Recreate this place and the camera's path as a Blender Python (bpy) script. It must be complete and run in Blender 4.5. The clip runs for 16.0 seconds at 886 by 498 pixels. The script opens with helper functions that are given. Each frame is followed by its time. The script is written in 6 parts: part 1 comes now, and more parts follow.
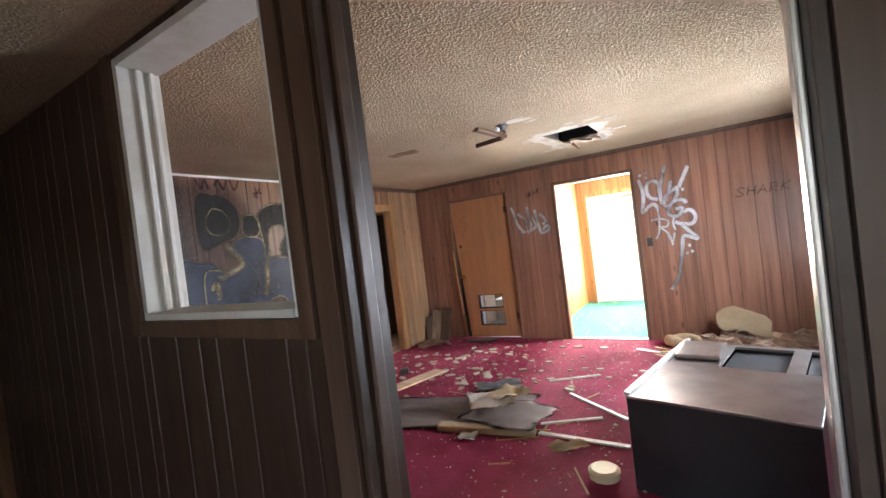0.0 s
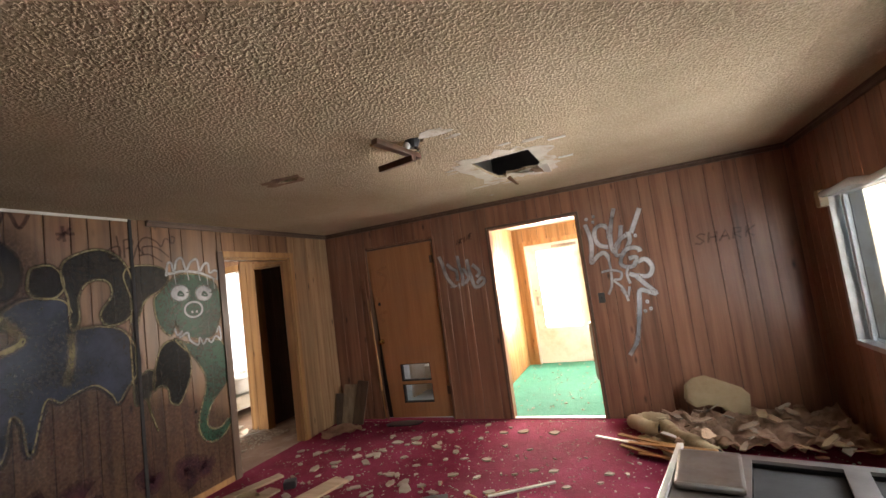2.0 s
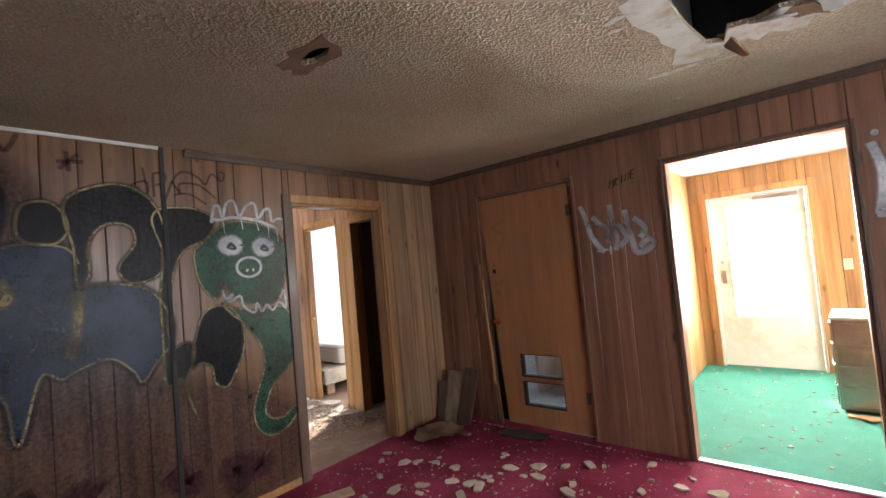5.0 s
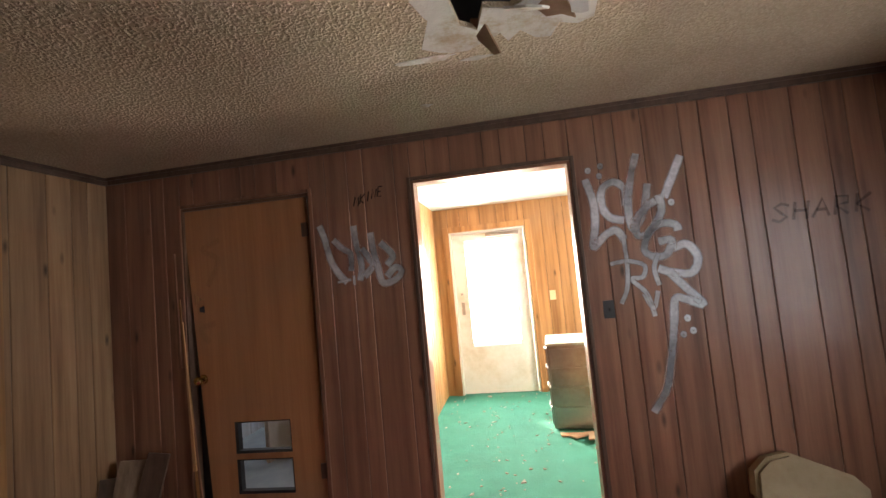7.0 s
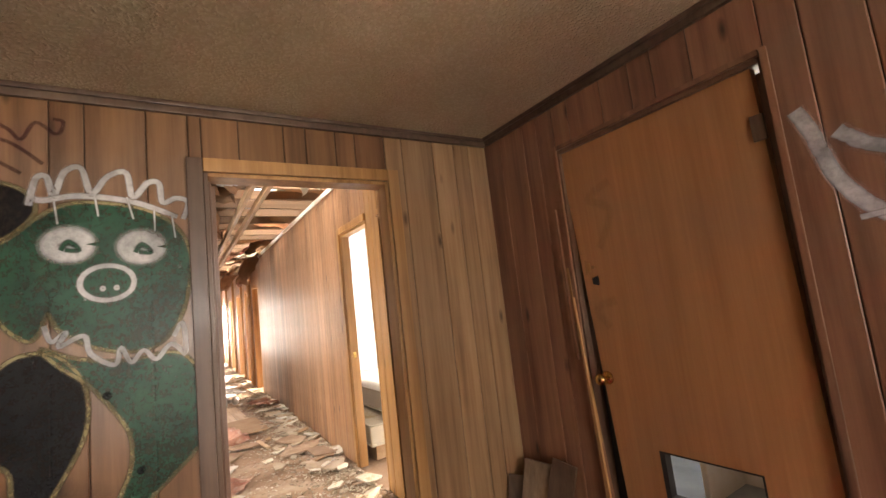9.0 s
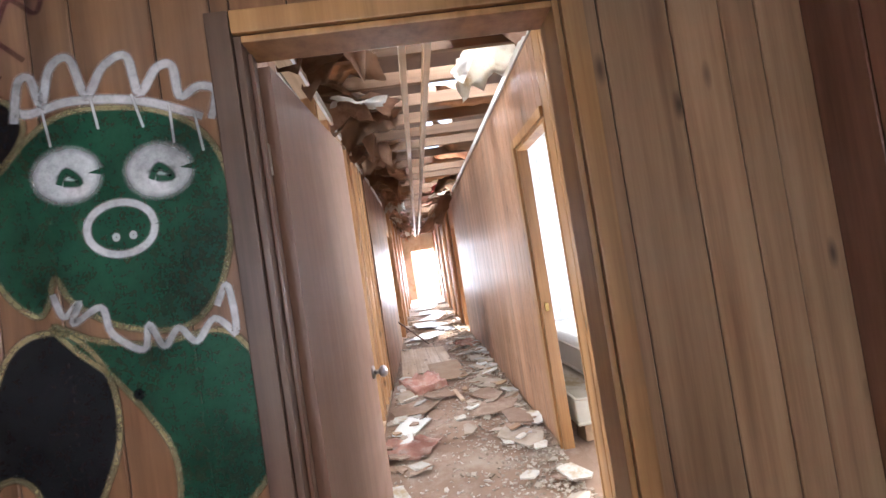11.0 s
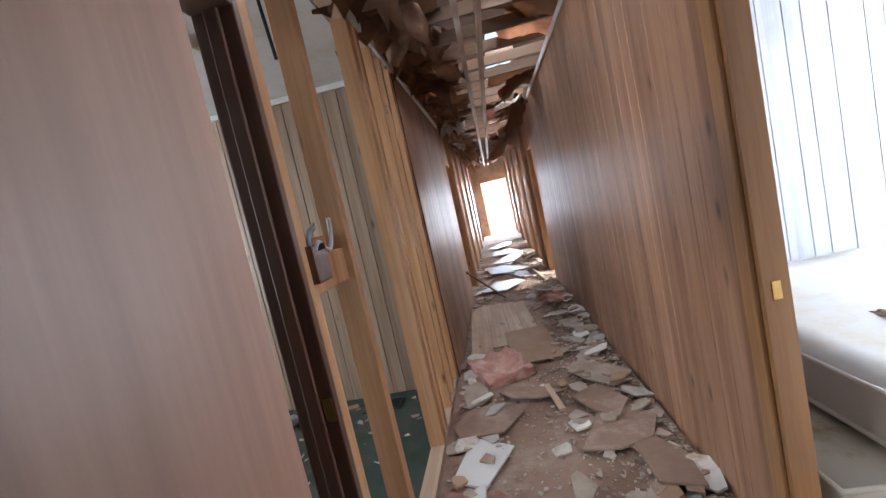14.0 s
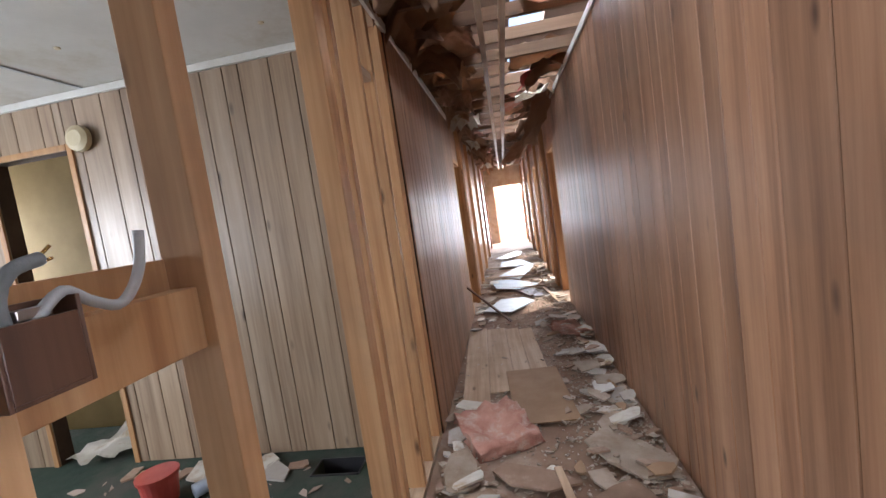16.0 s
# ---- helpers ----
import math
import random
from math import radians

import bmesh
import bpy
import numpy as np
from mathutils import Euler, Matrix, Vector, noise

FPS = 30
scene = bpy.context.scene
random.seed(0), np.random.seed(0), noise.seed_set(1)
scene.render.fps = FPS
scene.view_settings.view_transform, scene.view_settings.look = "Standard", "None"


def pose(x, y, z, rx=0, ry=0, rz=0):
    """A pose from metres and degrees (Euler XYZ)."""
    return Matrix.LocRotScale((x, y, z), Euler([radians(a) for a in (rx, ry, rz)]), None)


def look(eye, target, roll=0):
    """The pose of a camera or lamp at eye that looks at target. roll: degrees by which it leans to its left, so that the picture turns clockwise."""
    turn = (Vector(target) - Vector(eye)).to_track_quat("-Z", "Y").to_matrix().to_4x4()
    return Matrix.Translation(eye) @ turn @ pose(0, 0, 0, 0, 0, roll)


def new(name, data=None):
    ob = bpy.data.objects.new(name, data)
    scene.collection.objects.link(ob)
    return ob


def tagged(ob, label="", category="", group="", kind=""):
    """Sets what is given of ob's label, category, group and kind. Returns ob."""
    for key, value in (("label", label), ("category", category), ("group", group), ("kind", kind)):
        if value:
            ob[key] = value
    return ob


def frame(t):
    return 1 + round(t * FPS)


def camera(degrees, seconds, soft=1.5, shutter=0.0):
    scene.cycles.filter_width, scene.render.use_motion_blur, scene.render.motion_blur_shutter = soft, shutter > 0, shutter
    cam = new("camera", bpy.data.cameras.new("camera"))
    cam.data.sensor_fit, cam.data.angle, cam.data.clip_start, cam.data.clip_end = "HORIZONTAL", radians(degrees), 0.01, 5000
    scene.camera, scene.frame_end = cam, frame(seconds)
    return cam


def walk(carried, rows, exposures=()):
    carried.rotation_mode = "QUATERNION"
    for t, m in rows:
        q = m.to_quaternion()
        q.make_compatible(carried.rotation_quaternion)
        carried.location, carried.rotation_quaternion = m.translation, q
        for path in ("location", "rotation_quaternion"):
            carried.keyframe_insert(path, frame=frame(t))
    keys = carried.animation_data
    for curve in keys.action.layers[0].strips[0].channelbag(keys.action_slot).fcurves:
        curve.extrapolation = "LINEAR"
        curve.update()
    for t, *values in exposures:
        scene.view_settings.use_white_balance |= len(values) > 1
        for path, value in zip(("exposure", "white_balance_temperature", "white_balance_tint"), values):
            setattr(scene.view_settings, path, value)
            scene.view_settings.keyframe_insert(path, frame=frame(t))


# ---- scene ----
cam = camera(91.8, 16.0)
PATH = [
    (0, (0.095, -0.008, 1.455), (-0.945, 1.7, 1.428), -7.0),
    (0.5, (0.017, 0.253, 1.455), (-1.031, 1.956, 1.441), -10.5),
    (1, (-0.099, 0.584, 1.497), (-1.147, 2.281, 1.65), -12.5),
    (1.5, (-0.22, 0.79, 1.519), (-0.987, 2.633, 1.648), -5.9),
    (2, (-0.201, 1.06, 1.49), (-0.963, 2.902, 1.66), -7.5),
    (2.5, (-0.266, 1.211, 1.475), (-1.003, 3.061, 1.662), -7.5),
    (3, (-0.421, 1.381, 1.441), (-1.241, 3.193, 1.647), -6.4),
    (3.2, (-0.483, 1.444, 1.447), (-1.437, 3.188, 1.662), -6.7),
    (5.3, (-0.789, 2.464, 1.458), (-2.095, 3.977, 1.533), -5.2),
    (5.5, (-0.783, 2.539, 1.461), (-2.013, 4.115, 1.54), -5.2),
    (6, (-0.749, 2.752, 1.469), (-1.504, 4.6, 1.595), -6.2),
    (6.5, (-0.842, 2.902, 1.477), (-1.039, 4.889, 1.599), -6.0),
    (7, (-0.952, 3.056, 1.427), (-1.273, 5.026, 1.563), -5.3),
    (7.5, (-1.048, 3.396, 1.393), (-1.744, 5.264, 1.557), -6.0),
    (8, (-1.203, 3.595, 1.405), (-2.275, 5.273, 1.586), -6.3),
    (8.5, (-1.469, 3.765, 1.395), (-2.743, 5.293, 1.601), -5.8),
    (9, (-1.636, 3.916, 1.367), (-3.323, 4.967, 1.595), -6.5),
    (9.5, (-1.747, 4.221, 1.356), (-3.679, 4.721, 1.477), -8.3),
    (10, (-1.919, 4.367, 1.345), (-3.898, 4.646, 1.412), -9.2),
    (10.2, (-2.047, 4.371, 1.346), (-4.025, 4.661, 1.412), -8.7),
    (12.3, (-3.279, 4.482, 1.392), (-5.259, 4.2, 1.355), -9.1),
    (12.5, (-3.371, 4.479, 1.376), (-5.349, 4.191, 1.295), -8.9),
    (13, (-3.627, 4.539, 1.376), (-5.602, 4.25, 1.253), -9.0),
    (13.5, (-3.814, 4.556, 1.383), (-5.786, 4.268, 1.217), -12.0),
    (14, (-4.113, 4.48, 1.398), (-6.087, 4.217, 1.21), -12.6),
    (14.5, (-4.331, 4.477, 1.382), (-6.305, 4.237, 1.167), -12.5),
    (15, (-4.595, 4.561, 1.373), (-6.566, 4.303, 1.158), -12.6),
    (15.5, (-4.752, 4.564, 1.368), (-6.717, 4.247, 1.178), -10.9),
    (16, (-4.931, 4.498, 1.409), (-6.9, 4.195, 1.233), -8.4),
]
walk(cam, [(t, look(eye, target, roll)) for t, eye, target, roll in PATH], exposures=[(0, 3.1, 6500, 14), (0.5, 2.9, 6600, 14), (1.0, 2.4, 7000, 14), (1.5, 2.2, 7600, 14), (3.0, 2.15, 7500, 14), (5.5, 2.1, 6500, 14), (7.5, 1.75, 7300, 14), (8.5, 1.8, 7800, 15), (9.0, 2.6, 8800, 17), (10.0, 2.8, 6700, 14), (12.5, 1.75, 6100, 15), (14.0, 1.4, 6000, 14), (15.0, 1.45, 7400, 14), (16, 1.5, 6200, 14)])

# ---------- world, sun, lights ----------
world = bpy.data.worlds.new("sky")
scene.world = world
world.use_nodes = True
wn = world.node_tree.nodes
sky = wn.new("ShaderNodeTexSky")
sky.sky_type, sky.sun_disc = "NISHITA", False
SUN_EL, SUN_AZ = 26, -30
sky.sun_elevation, sky.sun_rotation = radians(SUN_EL), radians(SUN_AZ)
wn["Background"].inputs["Strength"].default_value = 0.15
world.node_tree.links.new(sky.outputs["Color"], wn["Background"].inputs["Color"])

sun = new("sun", bpy.data.lights.new("sun", "SUN"))
sun.data.energy, sun.data.angle, sun.data.color = 4.5, radians(0.5), (1.0, 0.93, 0.82)
sun_dir = Vector((math.sin(radians(SUN_AZ)) * math.cos(radians(SUN_EL)), math.cos(radians(SUN_AZ)) * math.cos(radians(SUN_EL)), math.sin(radians(SUN_EL))))
sun.matrix_world = look(sun_dir * 30, (0, 0, 0))


def window_light(name, eye, target, w, h, power, color=(1.0, 0.96, 0.9)):
    """A daylight lamp at an opening; some openings are added and unseen."""
    lamp = bpy.data.lights.new(name, "AREA")
    lamp.shape, lamp.size, lamp.size_y, lamp.energy, lamp.color = "RECTANGLE", w, h, power, color
    ob = new(name, lamp)
    ob.matrix_world = look(eye, target)
    return ob


window_light("daylight_east_window", (1.45, 3.75, 1.28), (-2.0, 3.6, 1.25), 1.1, 1.05, 14, (0.82, 0.9, 1.0))
window_light("daylight_hall_door", (-1.22, 8.44, 1.2), (-1.15, 4.0, 0.4), 0.75, 1.25, 42)
# fill lamp added to brighten the hall, behind an unseen opening
window_light("added_hall_fill", (0.98, 7.1, 1.45), (-2.0, 6.6, 0.5), 1.2, 1.0, 40)
window_light("daylight_bedroom_window", (-6.1, 8.48, 1.5), (-5.9, 5.0, 0.9), 1.6, 1.2, 78, (0.84, 0.92, 1.0))
window_light("daylight_south_window", (-5.3, -0.12, 1.4), (-6.2, 4.0, 1.3), 1.8, 1.2, 62, (0.9, 0.95, 1.0))
# unseen fill lamp added to brighten the back room
window_light("added_back_room_fill", (-7.77, -0.12, 1.4), (-7.77, 3.0, 1.0), 0.3, 1.1, 14, (0.95, 0.96, 1.0))
window_light("daylight_roof_gap", (-9.6, 4.97, 3.3), (-9.6, 4.8, 0), 6.4, 0.36, 75, (0.88, 0.94, 1.0))
window_light("daylight_roof_gap_near", (-5.2, 4.97, 3.3), (-5.2, 4.8, 0), 1.5, 0.36, 22, (0.9, 0.95, 1.0))
window_light("daylight_store_window", (-2.9, 8.48, 1.4), (-2.9, 5.0, 0.6), 0.8, 0.9, 7, (0.85, 0.93, 1.0))
window_light("daylight_corridor_end", (-20.3, 4.72, 1.1), (-10, 4.6, 0.6), 0.9, 1.8, 100, (0.86, 0.93, 1.0))
# weak fill lamp added behind the camera to lift the porch side
window_light("added_porch_fill", (0.1, -1.75, 1.1), (0.0, 3.0, 0.9), 0.9, 1.9, 1.2)
window_light("daylight_far_north", (-14.5, 8.6, 1.5), (-14.5, 4.0, 0.6), 7.0, 1.4, 170, (0.9, 0.95, 1.0))
window_light("daylight_far_south", (-14.5, -0.2, 1.5), (-14.5, 5.0, 0.6), 7.0, 1.4, 150, (0.9, 0.95, 1.0))


# ---------- materials ----------
def nodes(name, rough=0.6, metal=0.0, spec=0.5):
    m = bpy.data.materials.new(name)
    m.use_nodes = True
    t = m.node_tree
    b = t.nodes["Principled BSDF"]
    b.inputs["Roughness"].default_value, b.inputs["Metallic"].default_value = rough, metal
    b.inputs["Specular IOR Level"].default_value = spec
    return m, t, b


def node(t, kind, **vals):
    n = t.nodes.new(kind)
    for k, v in vals.items():
        n.inputs[k.replace("_", " ")].default_value = v
    return n


def ramp(t, fac, stops):
    r = t.nodes.new("ShaderNodeValToRGB")
    while len(r.color_ramp.elements) < len(stops):
        r.color_ramp.elements.new(0.5)
    for e, (p, c) in zip(r.color_ramp.elements, stops):
        e.position, e.color = p, (*c, 1)
    t.links.new(fac, r.inputs["Fac"])
    return r.outputs["Color"]


def mixed(t, fac, a, b, mode="MIX"):
    m = t.nodes.new("ShaderNodeMix")
    m.data_type, m.blend_type = "RGBA", mode
    for s, v in ((0, fac), (6, a), (7, b)):
        if isinstance(v, (int, float)):
            m.inputs[s].default_value = v
        elif isinstance(v, tuple):
            m.inputs[s].default_value = (*v, 1)
        else:
            t.links.new(v, m.inputs[s])
    return m.outputs[2]


def coords(t, scale=(1, 1, 1), jitter=True):
    c = t.nodes.new("ShaderNodeTexCoord")
    out = c.outputs["Object"]
    if jitter:
        info = t.nodes.new("ShaderNodeObjectInfo")
        mul = t.nodes.new("ShaderNodeVectorMath")
        mul.operation = "MULTIPLY_ADD"
        comb = t.nodes.new("ShaderNodeCombineXYZ")
        for k in range(3):
            t.links.new(info.outputs["Random"], comb.inputs[k])
        t.links.new(comb.outputs[0], mul.inputs[0])
        mul.inputs[1].default_value = (37, 53, 71)
        t.links.new(out, mul.inputs[2])
        out = mul.outputs[0]
    mp = t.nodes.new("ShaderNodeMapping")
    mp.inputs["Scale"].default_value = scale
    t.links.new(out, mp.inputs["Vector"])
    return mp.outputs["Vector"]


def noise_tex(t, vec, scale, detail=4, rough=0.6):
    n = node(t, "ShaderNodeTexNoise", Scale=scale, Detail=detail, Roughness=rough)
    t.links.new(vec, n.inputs["Vector"])
    return n.outputs["Fac"]


def bump(t, b, height, strength, dist):
    n = node(t, "ShaderNodeBump", Strength=strength, Distance=dist)
    t.links.new(height, n.inputs["Height"])
    t.links.new(n.outputs["Normal"], b.inputs["Normal"])


def wood(name, dark, mid, light, rough=0.4, knots=True, axis=2, spread=0.25):
    """Wood or printed wood panel with its grain along one axis."""
    m, t, b = nodes(name, rough)
    s = [16, 16, 16]
    s[axis] = 0.7
    v = coords(t, tuple(s))
    g = noise_tex(t, v, 1.0, 6, 0.62)
    s2 = [70, 70, 70]
    s2[axis] = 2.0
    f = noise_tex(t, coords(t, tuple(s2)), 1.0, 3, 0.6)
    col = ramp(t, g, [(0.3, dark), (0.5, mid), (0.72, light)])
    col = mixed(t, ramp(t, f, [(0.35, (0, 0, 0)), (0.6, (1, 1, 1))]), mixed(t, 1.0, col, (0.92, 0.905, 0.89), "MULTIPLY"), col)
    if knots:
        s3 = [7, 7, 7]
        s3[axis] = 2.4
        vo = node(t, "ShaderNodeTexVoronoi", Scale=1.0)
        t.links.new(coords(t, tuple(s3)), vo.inputs["Vector"])
        col = mixed(t, ramp(t, vo.outputs["Distance"], [(0.03, (1, 1, 1)), (0.13, (0, 0, 0))]), col, tuple(c * 0.35 for c in dark))
    info = t.nodes.new("ShaderNodeObjectInfo")
    tone = ramp(t, info.outputs["Random"], [(0.0, (1 - spread, 1 - spread, 1 - spread)), (1.0, (1, 1, 1))])
    col = mixed(t, 1.0, col, tone, "MULTIPLY")
    dirt = noise_tex(t, coords(t, (1, 1, 1), False), 1.7, 5, 0.65)
    col = mixed(t, ramp(t, dirt, [(0.48, (0, 0, 0)), (0.8, (0.4, 0.4, 0.4))]), col, (0.2, 0.15, 0.11))
    t.links.new(col, b.inputs["Base Color"])
    t.links.new(ramp(t, dirt, [(0.3, (rough * 0.8,) * 3), (0.7, (min(1, rough * 1.5),) * 3)]), b.inputs["Roughness"])
    bump(t, b, f, 0.12, 0.0015)
    return m


def rough_mat(name, a, bcol, scale=6, rough=0.85, fine=60, bumps=0.3, dist=0.004, metal=0.0, stain=None, stain_scale=1.5, island=False):
    """Mottled surface: two tones, fine relief, stains."""
    m, t, b = nodes(name, rough, metal)
    v = coords(t)
    big = noise_tex(t, v, scale, 5, 0.6)
    col = ramp(t, big, [(0.32, a), (0.68, bcol)])
    if stain:
        st = noise_tex(t, v, stain_scale, 6, 0.7)
        col = mixed(t, ramp(t, st, [(0.5, (0, 0, 0)), (0.66, (0.85, 0.85, 0.85))]), col, stain)
    if island:
        geo = t.nodes.new("ShaderNodeNewGeometry")
        col = mixed(t, 1.0, col, ramp(t, geo.outputs["Random Per Island"], [(0, (0.45, 0.4, 0.34)), (1, (1, 1, 1))]), "MULTIPLY")
    else:
        info = t.nodes.new("ShaderNodeObjectInfo")
        col = mixed(t, 1.0, col, ramp(t, info.outputs["Random"], [(0, (0.78, 0.76, 0.73)), (1, (1, 1, 1))]), "MULTIPLY")
    t.links.new(col, b.inputs["Base Color"])
    bump(t, b, noise_tex(t, v, fine, 4, 0.65), bumps, dist)
    return m


WALNUT = wood("walnut_panel", (0.15, 0.062, 0.036), (0.27, 0.122, 0.072), (0.37, 0.18, 0.108), 0.34)
WESTWOOD = wood("brown_panel", (0.105, 0.05, 0.026), (0.205, 0.102, 0.052), (0.30, 0.16, 0.08), 0.3)
OAK = wood("oak_panel", (0.24, 0.11, 0.038), (0.40, 0.205, 0.08), (0.52, 0.29, 0.12), 0.36)
CORRIDOR = wood("corridor_panel", (0.21, 0.102, 0.054), (0.36, 0.188, 0.104), (0.47, 0.27, 0.158), 0.42, spread=0.38)
GREYWOOD = wood("greyed_panel", (0.19, 0.125, 0.08), (0.33, 0.235, 0.155), (0.45, 0.34, 0.24), 0.32)
PALE = wood("pale_panel", (0.42, 0.43, 0.46), (0.54, 0.56, 0.6), (0.62, 0.64, 0.68), 0.5, False, spread=0.08)
# near-black wood: shade of the unlit porch side put into its colour
SHADED_DARKWOOD = wood("shaded_dark_panel", (0.03, 0.016, 0.011), (0.055, 0.03, 0.02), (0.08, 0.045, 0.03), 0.42, False)
PINE = wood("pine_stud", (0.42, 0.20, 0.085), (0.57, 0.315, 0.145), (0.68, 0.41, 0.21), 0.55)
PINE_X = wood("pine_board_long", (0.38, 0.25, 0.15), (0.52, 0.37, 0.24), (0.62, 0.47, 0.33), 0.65, True, 0)
PINE_Y = wood("joist_pine", (0.14, 0.075, 0.04), (0.22, 0.125, 0.07), (0.3, 0.18, 0.105), 0.65, True, 1)
TRIM = wood("trim_wood", (0.27, 0.125, 0.042), (0.42, 0.215, 0.08), (0.52, 0.29, 0.115), 0.4, False)
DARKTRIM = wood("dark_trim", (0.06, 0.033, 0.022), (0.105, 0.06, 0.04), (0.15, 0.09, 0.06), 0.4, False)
JAMB = wood("stained_jamb", (0.07, 0.032, 0.02), (0.12, 0.058, 0.036), (0.17, 0.09, 0.055), 0.35, False)
DOORWOOD = wood("door_veneer", (0.34, 0.142, 0.058), (0.40, 0.178, 0.075), (0.45, 0.21, 0.092), 0.38, False, spread=0.05)
DOORBROWN = wood("brown_door_veneer", (0.16, 0.088, 0.06), (0.20, 0.112, 0.078), (0.24, 0.14, 0.10), 0.36, False, spread=0.05)
CLOSETDOOR = wood("closet_door_veneer", (0.14, 0.06, 0.035), (0.2, 0.09, 0.052), (0.26, 0.12, 0.07), 0.4, False, spread=0.05)
TANWOOD = wood("tan_panel", (0.22, 0.115, 0.055), (0.38, 0.22, 0.115), (0.5, 0.32, 0.18), 0.34)
GROOVE = rough_mat("groove", (0.045, 0.026, 0.018), (0.07, 0.042, 0.028), 8)
DRYWALL = rough_mat("drywall", (0.42, 0.39, 0.35), (0.55, 0.52, 0.47), 4, stain=(0.3, 0.24, 0.17))
WHITE = rough_mat("white_paint", (0.66, 0.66, 0.63), (0.76, 0.76, 0.73), 3, 0.5, 30, 0.1, stain=(0.52, 0.48, 0.4))
ALUMINIUM = rough_mat("window_aluminium", (0.5, 0.5, 0.5), (0.66, 0.66, 0.66), 10, 0.35, 60, 0.1, metal=0.7)
STEEL = rough_mat("brushed_steel", (0.34, 0.32, 0.31), (0.5, 0.47, 0.46), 5, 0.3, 90, 0.1, 0.001, metal=0.85, stain=(0.3, 0.24, 0.2))
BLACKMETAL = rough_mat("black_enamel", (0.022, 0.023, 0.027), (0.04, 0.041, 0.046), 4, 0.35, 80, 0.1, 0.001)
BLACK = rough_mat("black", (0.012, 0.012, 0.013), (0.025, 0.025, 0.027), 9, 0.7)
BRASS = rough_mat("brass", (0.55, 0.36, 0.12), (0.7, 0.5, 0.2), 20, 0.25, 60, 0.05, 0.001, metal=1.0)
PAPER = rough_mat("paper", (0.58, 0.55, 0.49), (0.72, 0.69, 0.62), 7, stain=(0.42, 0.29, 0.15), stain_scale=6)
PLASTER = rough_mat("plaster", (0.36, 0.29, 0.22), (0.52, 0.44, 0.36), 6, 0.9, 40, 0.3, stain=(0.33, 0.24, 0.16), stain_scale=4)
DUSTY = rough_mat("dust_covered_board", (0.27, 0.175, 0.12), (0.40, 0.28, 0.205), 5, 0.9, 40, 0.3, stain=(0.46, 0.36, 0.28), stain_scale=5)
RUBBLE = rough_mat("rubble_bits", (0.45, 0.37, 0.29), (0.62, 0.55, 0.47), 6, 0.9, 40, 0.3, island=True)
CHIPS = rough_mat("carpet_bits", (0.42, 0.32, 0.26), (0.6, 0.5, 0.44), 6, 0.9, 40, 0.3, island=True)
CARDBOARD = rough_mat("cardboard", (0.34, 0.21, 0.12), (0.42, 0.28, 0.17), 5, 0.8)
VINYL = rough_mat("vinyl_sheet", (0.28, 0.24, 0.24), (0.37, 0.33, 0.33), 5, 0.55, stain=(0.2, 0.15, 0.12))
FOAM = rough_mat("foam", (0.38, 0.28, 0.165), (0.52, 0.405, 0.255), 5, 0.95, 50, 0.5, stain=(0.33, 0.22, 0.12))
PINK = rough_mat("pink_fibreglass", (0.42, 0.19, 0.14), (0.62, 0.35, 0.27), 7, 0.95, 70, 0.8, 0.01, stain=(0.62, 0.5, 0.42), stain_scale=9)
KRAFT = rough_mat("kraft_paper", (0.20, 0.11, 0.06), (0.36, 0.215, 0.125), 6, 0.85, 30, 0.5, 0.006, stain=(0.16, 0.1, 0.07), stain_scale=3)
BATT = rough_mat("insulation_batt", (0.34, 0.20, 0.13), (0.52, 0.34, 0.24), 7, 0.95, 40, 0.9, 0.012, stain=(0.26, 0.15, 0.1), stain_scale=5)
CLOTH = rough_mat("mattress_cloth", (0.66, 0.66, 0.65), (0.75, 0.75, 0.73), 4, 0.9, 140, 0.4, 0.002, stain=(0.6, 0.54, 0.42), stain_scale=2)
TICKING = rough_mat("box_spring_ticking", (0.6, 0.57, 0.49), (0.7, 0.67, 0.58), 3, 0.9, 140, 0.4, 0.002, stain=(0.36, 0.27, 0.13), stain_scale=3)
RAG = rough_mat("grey_rag", (0.13, 0.14, 0.14), (0.22, 0.23, 0.23), 9, 0.95, 90, 0.5)
REDPLASTIC = rough_mat("red_plastic", (0.4, 0.05, 0.04), (0.5, 0.09, 0.07), 9, 0.4)
BLUEPLASTIC = rough_mat("clear_bluish_plastic", (0.3, 0.36, 0.45), (0.5, 0.55, 0.62), 14, 0.3)
SUBFLOOR = rough_mat("dusty_subfloor", (0.25, 0.155, 0.105), (0.36, 0.245, 0.175), 3, 0.9, 50, 0.5, 0.006, stain=(0.46, 0.37, 0.29), stain_scale=2.2)
GREEN_CARPET = rough_mat("green_carpet", (0.02, 0.19, 0.135), (0.035, 0.26, 0.185), 5, 0.97, 220, 0.8, 0.006, stain=(0.03, 0.2, 0.14), stain_scale=3)
OLD_GREEN = rough_mat("old_green_carpet", (0.02, 0.042, 0.03), (0.045, 0.075, 0.052), 5, 0.97, 200, 0.7, 0.006, stain=(0.09, 0.085, 0.07))
SAND = rough_mat("dry_ground", (0.42, 0.35, 0.26), (0.55, 0.47, 0.37), 0.3, 0.95)
ROOFDECK = rough_mat("roof_deck", (0.10, 0.058, 0.035), (0.17, 0.10, 0.06), 2, 0.9)
SHINGLE = rough_mat("roof_felt", (0.16, 0.15, 0.14), (0.24, 0.22, 0.2), 2, 0.95)
